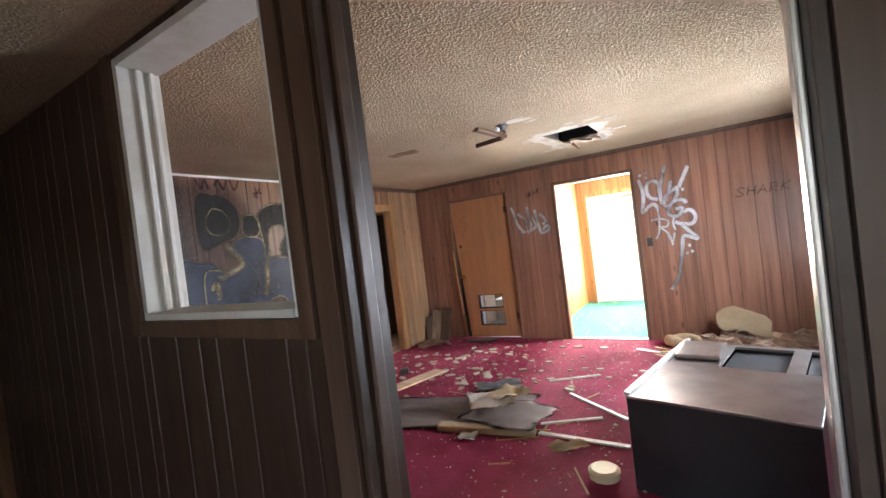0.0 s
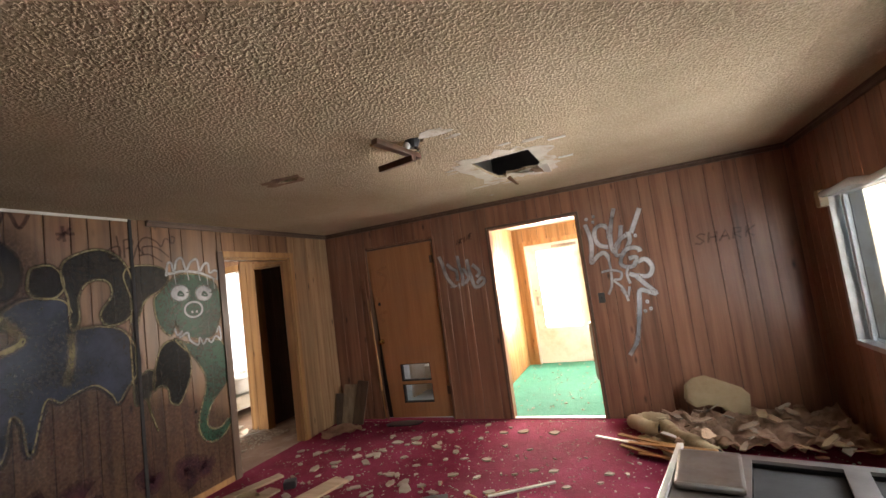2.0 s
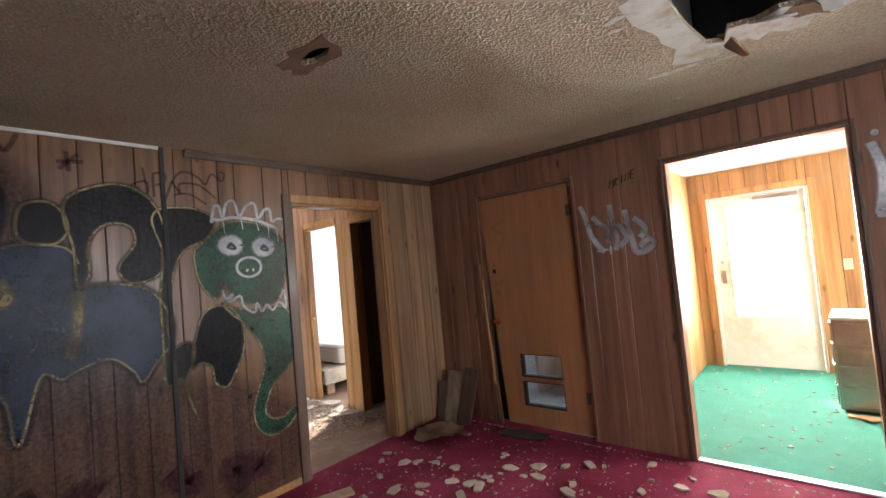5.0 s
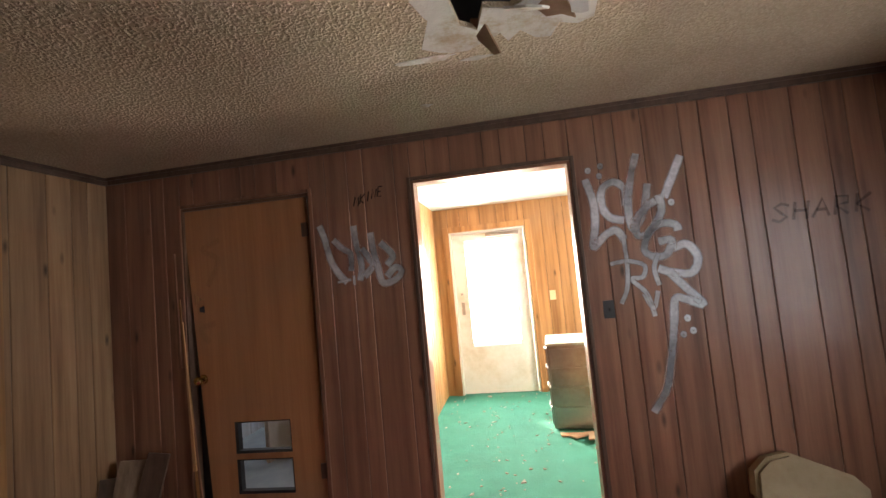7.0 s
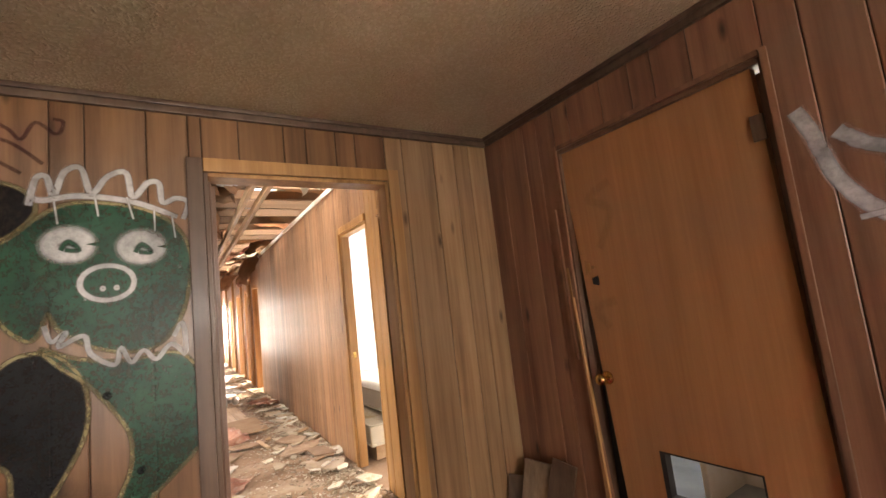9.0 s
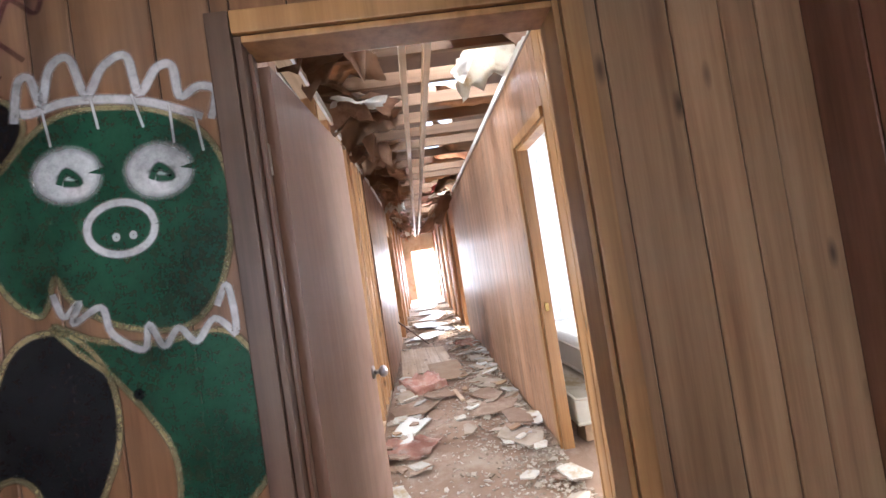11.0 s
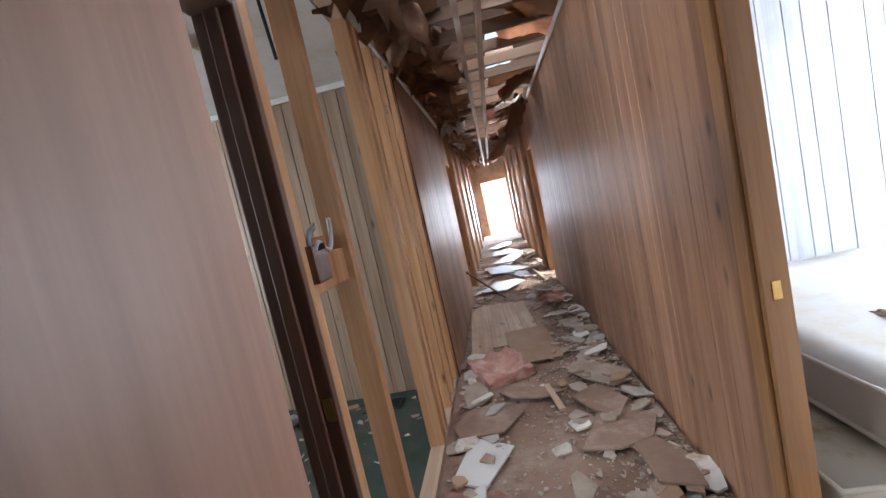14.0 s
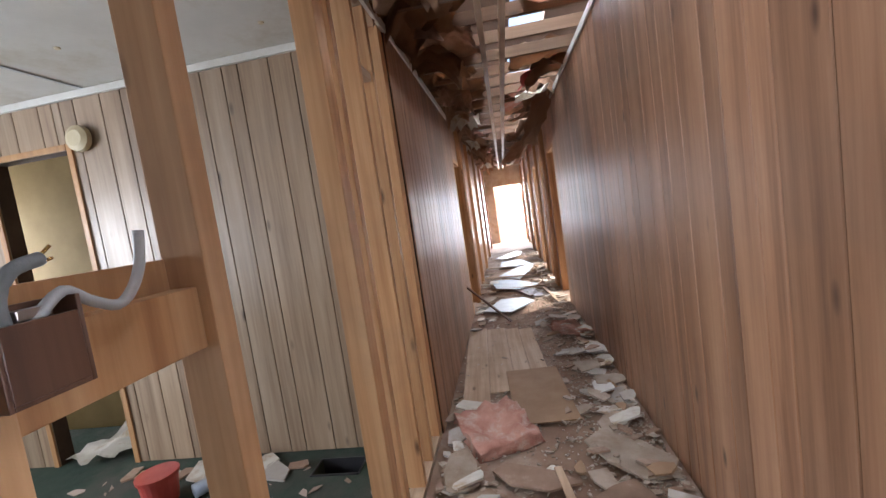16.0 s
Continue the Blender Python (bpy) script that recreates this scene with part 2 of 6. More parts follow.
BEIGE = rough_mat("beige_plastic", (0.55, 0.47, 0.3), (0.64, 0.56, 0.38), 9, 0.45)
GREYBLUE = rough_mat("grey_blue_lino", (0.24, 0.29, 0.34), (0.36, 0.42, 0.47), 4, 0.6)
OCHRE = rough_mat("ochre_wall", (0.34, 0.25, 0.10), (0.44, 0.33, 0.14), 3, 0.8)
CABLE = rough_mat("grey_cable", (0.4, 0.42, 0.44), (0.5, 0.52, 0.54), 9, 0.5)


def carpet_red():
    m, t, b = nodes("red_carpet", 0.97, 0, 0.2)
    v = coords(t, jitter=False)
    col = ramp(t, noise_tex(t, v, 2.2, 6, 0.65), [(0.3, (0.19, 0.015, 0.036)), (0.7, (0.36, 0.04, 0.10))])
    col = mixed(t, ramp(t, noise_tex(t, v, 90, 3, 0.7), [(0.3, (0.6, 0.6, 0.6)), (0.7, (1, 1, 1))]), (0.05, 0.004, 0.01), col)
    col = mixed(t, ramp(t, noise_tex(t, v, 11, 7, 0.75), [(0.58, (0, 0, 0)), (0.75, (0.5, 0.5, 0.5))]), col, (0.36, 0.17, 0.15))
    t.links.new(col, b.inputs["Base Color"])
    bump(t, b, noise_tex(t, v, 190, 4, 0.7), 0.9, 0.008)
    return m


def popcorn():
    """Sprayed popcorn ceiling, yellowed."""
    m, t, b = nodes("popcorn_ceiling", 0.95, 0, 0.2)
    v = coords(t, jitter=False)
    vo = node(t, "ShaderNodeTexVoronoi", Scale=80.0)
    vo.feature = "SMOOTH_F1"
    warp = t.nodes.new("ShaderNodeVectorMath")
    warp.operation = "MULTIPLY_ADD"
    nz = node(t, "ShaderNodeTexNoise", Scale=38.0, Detail=3.0)
    t.links.new(v, nz.inputs["Vector"])
    t.links.new(nz.outputs["Color"], warp.inputs[0])
    warp.inputs[1].default_value = (0.03, 0.03, 0.03)
    t.links.new(v, warp.inputs[2])
    t.links.new(warp.outputs[0], vo.inputs["Vector"])
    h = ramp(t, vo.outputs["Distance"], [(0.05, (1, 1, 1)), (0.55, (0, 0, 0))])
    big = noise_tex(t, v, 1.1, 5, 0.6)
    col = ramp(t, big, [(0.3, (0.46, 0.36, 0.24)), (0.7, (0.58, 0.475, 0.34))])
    # hollows between lumps get their shade in the colour too
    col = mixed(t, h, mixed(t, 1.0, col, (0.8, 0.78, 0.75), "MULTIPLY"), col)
    t.links.new(col, b.inputs["Base Color"])
    bump(t, b, h, 1.0, 0.008)
    return m


RED_CARPET = carpet_red()
POPCORN = popcorn()


def spray(name, color, alpha=0.9, speck=0.25, rough=0.5, spec=0.3):
    """Spray paint: soft across the stroke by its UV, patchy over the grooves."""
    m, t, b = nodes(name, rough, 0, spec)
    v = coords(t, jitter=False)
    grain = noise_tex(t, v, 55, 4, 0.7)
    t.links.new(mixed(t, ramp(t, noise_tex(t, v, 3.5, 4), [(0.35, (0, 0, 0)), (0.65, (1, 1, 1))]), tuple(c * 0.35 for c in color), tuple(c * 1.25 for c in color)), b.inputs["Base Color"])
    uv = t.nodes.new("ShaderNodeUVMap")
    sep = t.nodes.new("ShaderNodeSeparateXYZ")
    t.links.new(uv.outputs["UV"], sep.inputs[0])
    edge = ramp(t, sep.outputs["X"], [(0.0, (0, 0, 0)), (0.55, (1, 1, 1))])
    a = mixed(t, speck, edge, mixed(t, 1.0, edge, ramp(t, grain, [(0.35, (0, 0, 0)), (0.6, (1, 1, 1))]), "MULTIPLY"))
    a = mixed(t, 1.0, a, (alpha, alpha, alpha), "MULTIPLY")
    t.links.new(a, b.inputs["Alpha"])
    return m


SPRAY_WHITE = spray("white_spray", (0.66, 0.66, 0.68), 0.74, 0.25)
SPRAY_FAINT = spray("rubbed_white_spray", (0.6, 0.55, 0.5), 0.16, 0.5)
SPRAY_CREAM = spray("cream_spray", (0.42, 0.34, 0.18), 0.6)
SPRAY_BLACK = spray("black_spray", (0.010, 0.010, 0.012), 0.97, 0.05, 0.5, 0.15)
SPRAY_GREY = spray("charcoal_spray", (0.011, 0.010, 0.012), 0.92, 0.12, 0.42, 0.22)
SPRAY_BLUE = spray("blue_spray", (0.024, 0.032, 0.06), 0.95, 0.1, 0.38, 0.22)
SPRAY_GREEN = spray("green_spray", (0.010, 0.062, 0.034), 0.94, 0.15, 0.4)
SPRAY_MARKER = spray("worn_black_marker", (0.03, 0.025, 0.025), 0.55, 0.35)
SPRAY_WASH = spray("dark_overspray", (0.055, 0.026, 0.024), 0.62, 0.5)
SPRAY_MAROON = spray("maroon_spray", (0.07, 0.010, 0.028), 0.62)


# ---------- building helpers ----------
def box(bm, x0, x1, y0, y1, z0, z1, m=None):
    vs = [bm.verts.new(Vector((x, y, z)) if m is None else m @ Vector((x, y, z))) for x in (x0, x1) for y in (y0, y1) for z in (z0, z1)]
    for f in ((0, 1, 3, 2), (4, 6, 7, 5), (0, 4, 5, 1), (2, 3, 7, 6), (0, 2, 6, 4), (1, 5, 7, 3)):
        bm.faces.new([vs[i] for i in f])
    return vs


def mesh_of(name, bm, material, smooth=False):
    bmesh.ops.recalc_face_normals(bm, faces=bm.faces)
    me = bpy.data.meshes.new(name)
    bm.to_mesh(me)
    bm.free()
    me.materials.append(material)
    if smooth:
        for p in me.polygons:
            p.use_smooth = True
    return me


def part(name, bm, material, parent=None, label="", smooth=False):
    ob = new(name, mesh_of(name, bm, material, smooth))
    if parent is not None:
        ob.parent = parent
    if label:
        ob["label"] = label
    return ob


def boxes(*items, m=None, bevel=0.0):
    bm = bmesh.new()
    for b in items:
        box(bm, *b, m=m)
    if bevel:
        bmesh.ops.bevel(bm, geom=bm.edges[:], offset=bevel, segments=2, affect="EDGES", profile=0.6)
    return bm


def empty(name, loc=(0, 0, 0), rz=0, rx=0, ry=0):
    ob = new(name)
    ob.empty_display_size = 0.1
    ob.matrix_basis = pose(*loc, rx, ry, rz)
    return ob


def structure(ob, label, category="wall"):
    return tagged(ob, label, category, kind="structure")


def cyl(bm, r, z0, z1, seg=20, r2=None, m=None):
    r2 = r if r2 is None else r2
    a = [Vector((r * math.cos(k * math.tau / seg), r * math.sin(k * math.tau / seg), z0)) for k in range(seg)]
    b = [Vector((r2 * math.cos(k * math.tau / seg), r2 * math.sin(k * math.tau / seg), z1)) for k in range(seg)]
    if m is not None:
        a, b = [m @ v for v in a], [m @ v for v in b]
    a, b = [bm.verts.new(v) for v in a], [bm.verts.new(v) for v in b]
    bm.faces.new(a[::-1])
    bm.faces.new(b)
    for k in range(seg):
        bm.faces.new((a[k], a[(k + 1) % seg], b[(k + 1) % seg], b[k]))


def tube(bm, pts, r, seg=8):
    """A round bar or hose along points."""
    rings = []
    pts = [Vector(p) for p in pts]
    for i, p in enumerate(pts):
        d = (pts[min(i + 1, len(pts) - 1)] - pts[max(i - 1, 0)]).normalized()
        u = d.orthogonal().normalized() if abs(d.z) > 0.9 else d.cross(Vector((0, 0, 1))).normalized()
        w = d.cross(u)
        rad = r[i] if isinstance(r, (list, tuple)) else r
        rings.append([bm.verts.new(p + rad * (math.cos(k * math.tau / seg) * u + math.sin(k * math.tau / seg) * w)) for k in range(seg)])
    for a, b in zip(rings, rings[1:]):
        for k in range(seg):
            bm.faces.new((a[k], a[(k + 1) % seg], b[(k + 1) % seg], b[k]))
    bm.faces.new(rings[0][::-1])
    bm.faces.new(rings[-1])


def plate(outer, holes, z0, z1):
    """A slab between two heights with a ragged outline and holes."""
    bm = bmesh.new()
    edges = []
    for loop in (outer, *holes):
        vs = [bm.verts.new((x, y, z0)) for x, y in loop]
        edges += [bm.edges.new((vs[i], vs[(i + 1) % len(vs)])) for i in range(len(vs))]
    bmesh.ops.triangle_fill(bm, use_beauty=True, use_dissolve=False, edges=edges)
    got = bmesh.ops.extrude_face_region(bm, geom=bm.faces[:])
    bmesh.ops.translate(bm, vec=(0, 0, z1 - z0), verts=[g for g in got["geom"] if isinstance(g, bmesh.types.BMVert)])
    return bm


def ragged(cx, cy, rx, ry, n, rnd, wob=0.25, square=0.0):
    out = []
    for k in range(n):
        a = math.tau * (k + rnd.uniform(-0.3, 0.3)) / n
        c, s = math.cos(a), math.sin(a)
        q = 1 / max(abs(c), abs(s)) if square else 1
        q = 1 + (q - 1) * square
        r = q * rnd.uniform(1 - wob, 1 + wob)
        out.append((cx + rx * r * c, cy + ry * r * s))
    return out


def smooth_line(pts, closed=False, steps=6):
    out, n = [], len(pts)
    for i in range(n if closed else n - 1):
        p = [pts[(i + k) % n] if closed else pts[min(max(i + k, 0), n - 1)] for k in (-1, 0, 1, 2)]
        for s in range(steps):
            f = s / steps
            out.append(tuple(0.5 * (2 * p[1][c] + (p[2][c] - p[0][c]) * f + (2 * p[0][c] - 5 * p[1][c] + 4 * p[2][c] - p[3][c]) * f * f + (3 * p[1][c] - p[0][c] - 3 * p[2][c] + p[3][c]) * f ** 3) for c in (0, 1)))
    if not closed:
        out.append(tuple(pts[-1]))
    return out


plank_meshes = {}


def plank_mesh(w, h, th, material):
    key = (round(w, 3), round(h, 3), th, material.name)
    if key not in plank_meshes:
        bm = bmesh.new()
        c = 0.003
        prof = [(-w / 2, 0), (-w / 2, th - c), (-w / 2 + c, th), (w / 2 - c, th), (w / 2, th - c), (w / 2, 0)]
        lo = [bm.verts.new((x, y, 0)) for x, y in prof]
        hi = [bm.verts.new((x, y, h)) for x, y in prof]
        bm.faces.new(lo)
        bm.faces.new(hi[::-1])
        for k in range(6):
            bm.faces.new((lo[k], lo[(k + 1) % 6], hi[(k + 1) % 6], hi[k]))
        plank_meshes[key] = mesh_of("plank", bm, material)
    return plank_meshes[key]


PLANK_JOBS = []
WIDTHS = (0.105, 0.15, 0.2, 0.105, 0.15, 0.105, 0.2, 0.15)


def wall(name, axis, p0, p1, a0, a1, z0, z1, openings=(), plus=None, minus=None, base=GROOVE, label="", shift=0):
    """A wall along y (axis 'x') or along x (axis 'y') between p0 and p1, with openings through it, and panelling boards on its faces."""
    cuts = sorted({a0, a1, *[v for o in openings for v in o[:2]]})
    bm = bmesh.new()

    def add(b0, b1, lo, hi):
        if b1 - b0 > 1e-4 and hi - lo > 1e-4:
            box(bm, *((p0, p1, b0, b1) if axis == "x" else (b0, b1, p0, p1)), lo, hi)

    for b0, b1 in zip(cuts, cuts[1:]):
        hole = [o for o in openings if o[0] <= b0 + 1e-6 and o[1] >= b1 - 1e-6]
        add(b0, b1, z0, hole[0][2] if hole else z1)
        if hole:
            add(b0, b1, hole[0][3], z1)
    ob = structure(part(name, bm, base), label or "wood-panelled wall of an abandoned house")
    for side, material in (("plus", plus), ("minus", minus)):
        if material:
            PLANK_JOBS.append((ob, axis, p1 if side == "plus" else p0, side, cuts, openings, z0, z1, material, shift))
    return ob


def lay_planks():
    for ob, axis, pos, side, cuts, openings, z0, z1, material, shift in PLANK_JOBS:
        k = shift
        turn = {("x", "plus"): -90, ("x", "minus"): 90, ("y", "plus"): 0, ("y", "minus"): 180}[(axis, side)]
        for b0, b1 in zip(cuts, cuts[1:]):
            hole = [o for o in openings if o[0] <= b0 + 1e-6 and o[1] >= b1 - 1e-6]
            spans = [(z0, z1)] if not hole else [(z0, hole[0][2]), (hole[0][3], z1)]
            x = b0
            while x < b1 - 0.004:
                w = WIDTHS[k % len(WIDTHS)]
                k += 1
                if b1 - x - w < 0.05:
                    w = b1 - x
                w = min(w, b1 - x)
                for lo, hi in spans:
                    if hi - lo > 0.02:
                        me = plank_mesh(w - 0.004, hi - lo - 0.002, 0.006, material)
                        p = new("plank", me)
                        c = x + w / 2
                        p.parent = ob
                        p.matrix_basis = pose(*((pos, c) if axis == "x" else (c, pos)), lo + 0.001, 0, 0, turn)
                x += w


def bar(name, parent, material, *b, bevel=0.004, label=""):
    return part(name, boxes(b, bevel=bevel), material, parent, label)


def casing(name, axis, face, out, b0, b1, zt, material, w=0.06, th=0.016, label="", sides=(1, 1, 1)):
    """Door trim on one face of a wall: two legs and a head."""
    e = structure(empty(name), label or "worn wooden door trim", "door trim")
    lo, hi = sorted((face, face + out * th))
    for on, nm, c0, c1, z0, z1 in ((sides[0], "jamb_trim", b0 - w, b0, 0, zt + w), (sides[1], "jamb_trim", b1, b1 + w, 0, zt + w), (sides[2], "head_trim", b0 + 0.002, b1 - 0.002, zt, zt + w)):
        if on:
            bar(nm, e, material, *((lo, hi, c0, c1) if axis == "x" else (c0, c1, lo, hi)), z0, z1)
    return e


def lining(name, axis, p0, p1, b0, b1, zt, material, th=0.02, label=""):
    """Jamb boards that line an opening."""
    e = structure(empty(name), label or "wooden jamb lining a doorway", "door frame")
    q0, q1 = p0 - 0.008, p1 + 0.008
    for nm, c0, c1, z0, z1 in (("jamb", b0 + 0.001, b0 + th, 0, zt - 0.001), ("jamb", b1 - th, b1 - 0.001, 0, zt - 0.001), ("head", b0 + th, b1 - th, zt - th, zt - 0.001)):
        bar(nm, e, material, *((q0, q1, c0, c1) if axis == "x" else (c0, c1, q0, q1)), z0, z1, bevel=0.002)
    return e


# ---------- large structure ----------
XW, YN, ZC = -3.71, 5.60, 2.33
XE, YS = 1.24, 0.93

ground = structure(part("ground", boxes((-400, 400, -400, 400, -0.6, -0.3)), SAND), "dry pale ground around the house", "ground")
structure(part("floor_living", boxes((XW - 0.05, XE + 0.06, -1.6, YN + 0.05, -0.3, 0.0)), RED_CARPET), "stained crimson carpet strewn with plaster bits", "floor")
structure(part("floor_hall", boxes((-2.0, 1.0, YN + 0.05, 8.5, -0.3, 0.004)), GREEN_CARPET), "bright green carpet of the back hall", "floor")
structure(part("floor_store", boxes((-3.9, -2.0, YN + 0.05, 8.5, -0.3, 0.002)), GREYBLUE), "grey-blue floor of a small store room", "floor")
structure(part("floor_corridor", boxes((-20.2, XW - 0.05, 3.83, 5.3, -0.3, 0.0)), SUBFLOOR), "bare dusty subfloor of the corridor", "floor")
structure(part("floor_bedroom", boxes((-7.2, -3.9, 5.3, 8.5, -0.3, -0.002)), SUBFLOOR), "dusty bedroom floor", "floor")
structure(part("floor_side_room", boxes((-9.0, XW - 0.05, -0.2, 3.83, -0.3, -0.25), (-9.0, -7.44, -0.2, 3.83, -0.25, -0.003), (-7.44, XW - 0.05, -0.2, 3.20, -0.25, -0.003), (-7.44, -7.30, 3.20, 3.83, -0.25, -0.003), (-7.14, XW - 0.05, 3.20, 3.83, -0.25, -0.003), (-7.30, -7.14, 3.48, 3.83, -0.25, -0.003)), OLD_GREEN), "old dark green carpet with a floor duct opening", "floor")
structure(part("floor_far_rooms", boxes((-20.2, -9.0, -0.2, 3.83, -0.3, -0.001), (-20.2, -7.2, 5.3, 8.6, -0.3, -0.001)), SUBFLOOR), "dusty floor of the far rooms", "floor")

OP = (-1.53, -0.58)
D1 = (-3.13, -2.19)
CO = (4.02, 4.90)
DW = (-0.71, 0.27)

wall("wall_west", "x", XW - 0.1, XW, -1.6, CO[1], 0, 2.6, [(CO[0], CO[1], 0, 2.03)], WESTWOOD, None, label="panelled wall covered in spray-painted graffiti", shift=2)
wall("wall_west_corner", "x", XW - 0.1, XW, CO[1], YN, 0, 2.6, (), TANWOOD, None, label="tan panelled wall between the corridor doorway and corner", shift=5)
wall("wall_north", "y", YN, YN + 0.1, XW - 0.1, XE + 0.12, 0, 2.6, [(D1[0], D1[1], 0, 2.05), (OP[0], OP[1], 0, 2.04)], OAK, WALNUT, label="walnut-look panelled wall with graffiti tags")
wall("wall_east", "x", XE, XE + 0.12, -1.6, 8.6, 0, 2.6, [(3.15, 5.06, 0.70, 1.80)], None, WALNUT, label="walnut-look panelled wall with a window", shift=1)
# porch face and grooves coloured near black for its shade
wall("wall_south", "y", 0.80, YS, XW, XE, 0, ZC, [(-1.76, -0.87, 1.30, 2.3), (DW[0], DW[1], 0, 2.3)], WALNUT, SHADED_DARKWOOD, base=BLACK, label="panelled wall, porch side darkened as shade, with a window beside the doorway")
# closing wall out of view; its doorway is added for the porch fill
wall("wall_porch", "y", -1.7, -1.6, XW, XE, 0, 2.6, [(-0.4, 0.6, 0, 2.05)], SHADED_DARKWOOD, None, base=BLACK, label="unseen dark panelled porch wall with an added doorway")
wall("wall_hall_west", "x", -2.0, -1.9, YN + 0.1, 8.28, 0, 2.6, (), OAK, None, label="light oak panelled hall wall", shift=3)
# the opening is added out of view for the hall fill lamp
wall("wall_hall_east", "x", 0.85, 0.93, YN + 0.1, 8.28, 0, 2.6, [(6.5, 7.7, 0.95, 1.95)], None, OAK, label="light oak panelled hall wall")
wall("wall_hall_north", "y", 8.28, 8.4, -7.2, XE + 0.12, 0, 2.6, [(-7.0, -5.2, 0.9, 2.35), (-3.3, -2.5, 0.9, 1.9), (-1.72, -0.79, 0, 1.97)], None, OAK, label="light oak panelled wall with the back door")
wall("wall_closet_front", "y", 5.20, 5.30, -4.80, XW - 0.1, 0, 2.56, [(-4.57, -3.93, 0, 2.03)], None, OAK, label="light oak panelled corridor wall", shift=3)
wall("wall_corridor_north", "y", 5.20, 5.26, -10.45, -4.80, 0, 2.56, [(-5.45, -4.80, 0, 2.05)], None, CORRIDOR, label="glossy panelled corridor wall")
wall("wall_corridor_south", "y", 3.83, 3.93, -4.42, XW - 0.1, 0, 2.56, (), CORRIDOR, None, label="panelled corridor wall")
wall("wall_corridor_panel", "y", 3.83, 3.93, -10.35, -7.52, 0, 2.56, (), CORRIDOR, None, label="glossy panelled corridor wall", shift=2)
wall("wall_side_room_west", "x", -7.52, -7.42, 0.0, 3.83, 0, 2.6, [(1.15, 1.77, 0, 2.15)], GREYWOOD, None, label="greyed panelled wall of the side room")
# the narrow opening is added for the back-room fill lamp
wall("wall_side_room_south", "y", -0.1, 0.0, -9.0, XW, 0, 2.6, [(-7.95, -7.6, 0.8, 2.0), (-6.2, -4.4, 0.8, 2.0)], GREYWOOD, None, label="panelled wall with a window")
wall("wall_back_room", "x", -8.1, -8.0, 0.0, 3.83, 0, 2.6, (), None, None, OCHRE, "ochre wall of a dim back room")
wall("wall_bedroom_west", "x", -7.25, -7.15, 5.3, 8.28, 0, 2.6, (), PALE, None, DRYWALL, "pale whitewashed panelled bedroom wall")
wall("wall_bedroom_east", "x", -4.72, -4.64, 5.3, 8.28, 0, 2.6, (), SHADED_DARKWOOD, PALE, DRYWALL, "pale panelled bedroom wall")
wall("wall_closet_back", "y", 6.0, 6.06, -4.64, XW - 0.1, 0, 2.6, (), None, WESTWOOD, label="brown back wall of a closet")
wall("wall_store_west", "x", -3.9, -3.83, 6.06, 8.28, 0, 2.6, (), PALE, None, DRYWALL, "pale wall of the store room")
wall("wall_corridor_end", "x", -20.2, -20.08, -0.2, 8.6, 0, 3.2, [(4.2, 5.18, 0, 1.98)], None, None, DRYWALL, "end wall with an open doorway to daylight")
FAR_N = [(-11.35, -10.55), (-12.6, -11.9), (-14.3, -13.4), (-16.4, -15.5), (-18.6, -17.8)]
FAR_S = [(-11.25, -10.45), (-13.3, -12.5), (-15.4, -14.4), (-17.6, -16.8)]
wall("wall_far_north", "y", 5.20, 5.30, -20.08, -10.45, 0, 2.56, [(a, b, 0, 2.05) for a, b in FAR_N], None, CORRIDOR, label="panelled far corridor wall")
wall("wall_far_south", "y", 3.83, 3.93, -20.08, -10.35, 0, 2.56, [(a, b, 0, 2.05) for a, b in FAR_S], CORRIDOR, None, label="panelled far corridor wall")
wall("wall_outer_north", "y", 8.4, 8.5, -20.08, -7.2, 0, 3.2, [(-18.0, -11.0, 0.8, 2.2)], None, None, DRYWALL, "outer wall with a long window opening")
wall("wall_outer_south", "y", -0.1, 0.0, -20.08, -9.0, 0, 3.2, [(-18.0, -11.0, 0.8, 2.2)], None, None, DRYWALL, "outer wall with a long window opening")

rnd = random.Random(5)
hole = [(-1.10, 3.96), (-0.9, 3.95), (-0.68, 3.94), (-0.675, 4.2), (-0.67, 4.43), (-0.71, 4.5), (-0.80, 4.46), (-0.88, 4.50), (-0.97, 4.47), (-1.0, 4.60), (-1.06, 4.55), (-1.09, 4.3)]
fan_hole = ragged(-1.20, 3.23, 0.06, 0.05, 8, rnd, 0.25)
vent_hole = ragged(-2.20, 3.31, 0.10, 0.04, 9, rnd, 0.3)
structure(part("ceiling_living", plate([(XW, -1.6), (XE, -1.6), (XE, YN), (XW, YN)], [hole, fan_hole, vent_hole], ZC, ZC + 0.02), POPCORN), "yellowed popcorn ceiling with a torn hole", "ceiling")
# added black sheet makes the space behind the holes read as shade
structure(part("ceiling_cavity", boxes((XW, XE, -1.6, YN, ZC + 0.26, ZC + 0.28)), BLACK), "black sheet standing in for shade above the ceiling", "ceiling")
structure(part("ceiling_hall", boxes((-1.9, 0.85, YN + 0.1, 8.28, 2.27, 2.31)), WHITE), "white hall ceiling", "ceiling")
structure(part("ceiling_store", boxes((-3.83, -2.0, YN + 0.1, 8.28, 2.3, 2.34)), WHITE), "white store ceiling", "ceiling")
structure(part("ceiling_bedroom", boxes((-7.15, -4.72, 5.3, 8.28, 2.42, 2.46), (-4.64, XW - 0.1, 5.3, 6.0, 2.3, 2.34)), WHITE), "white bedroom ceiling", "ceiling")
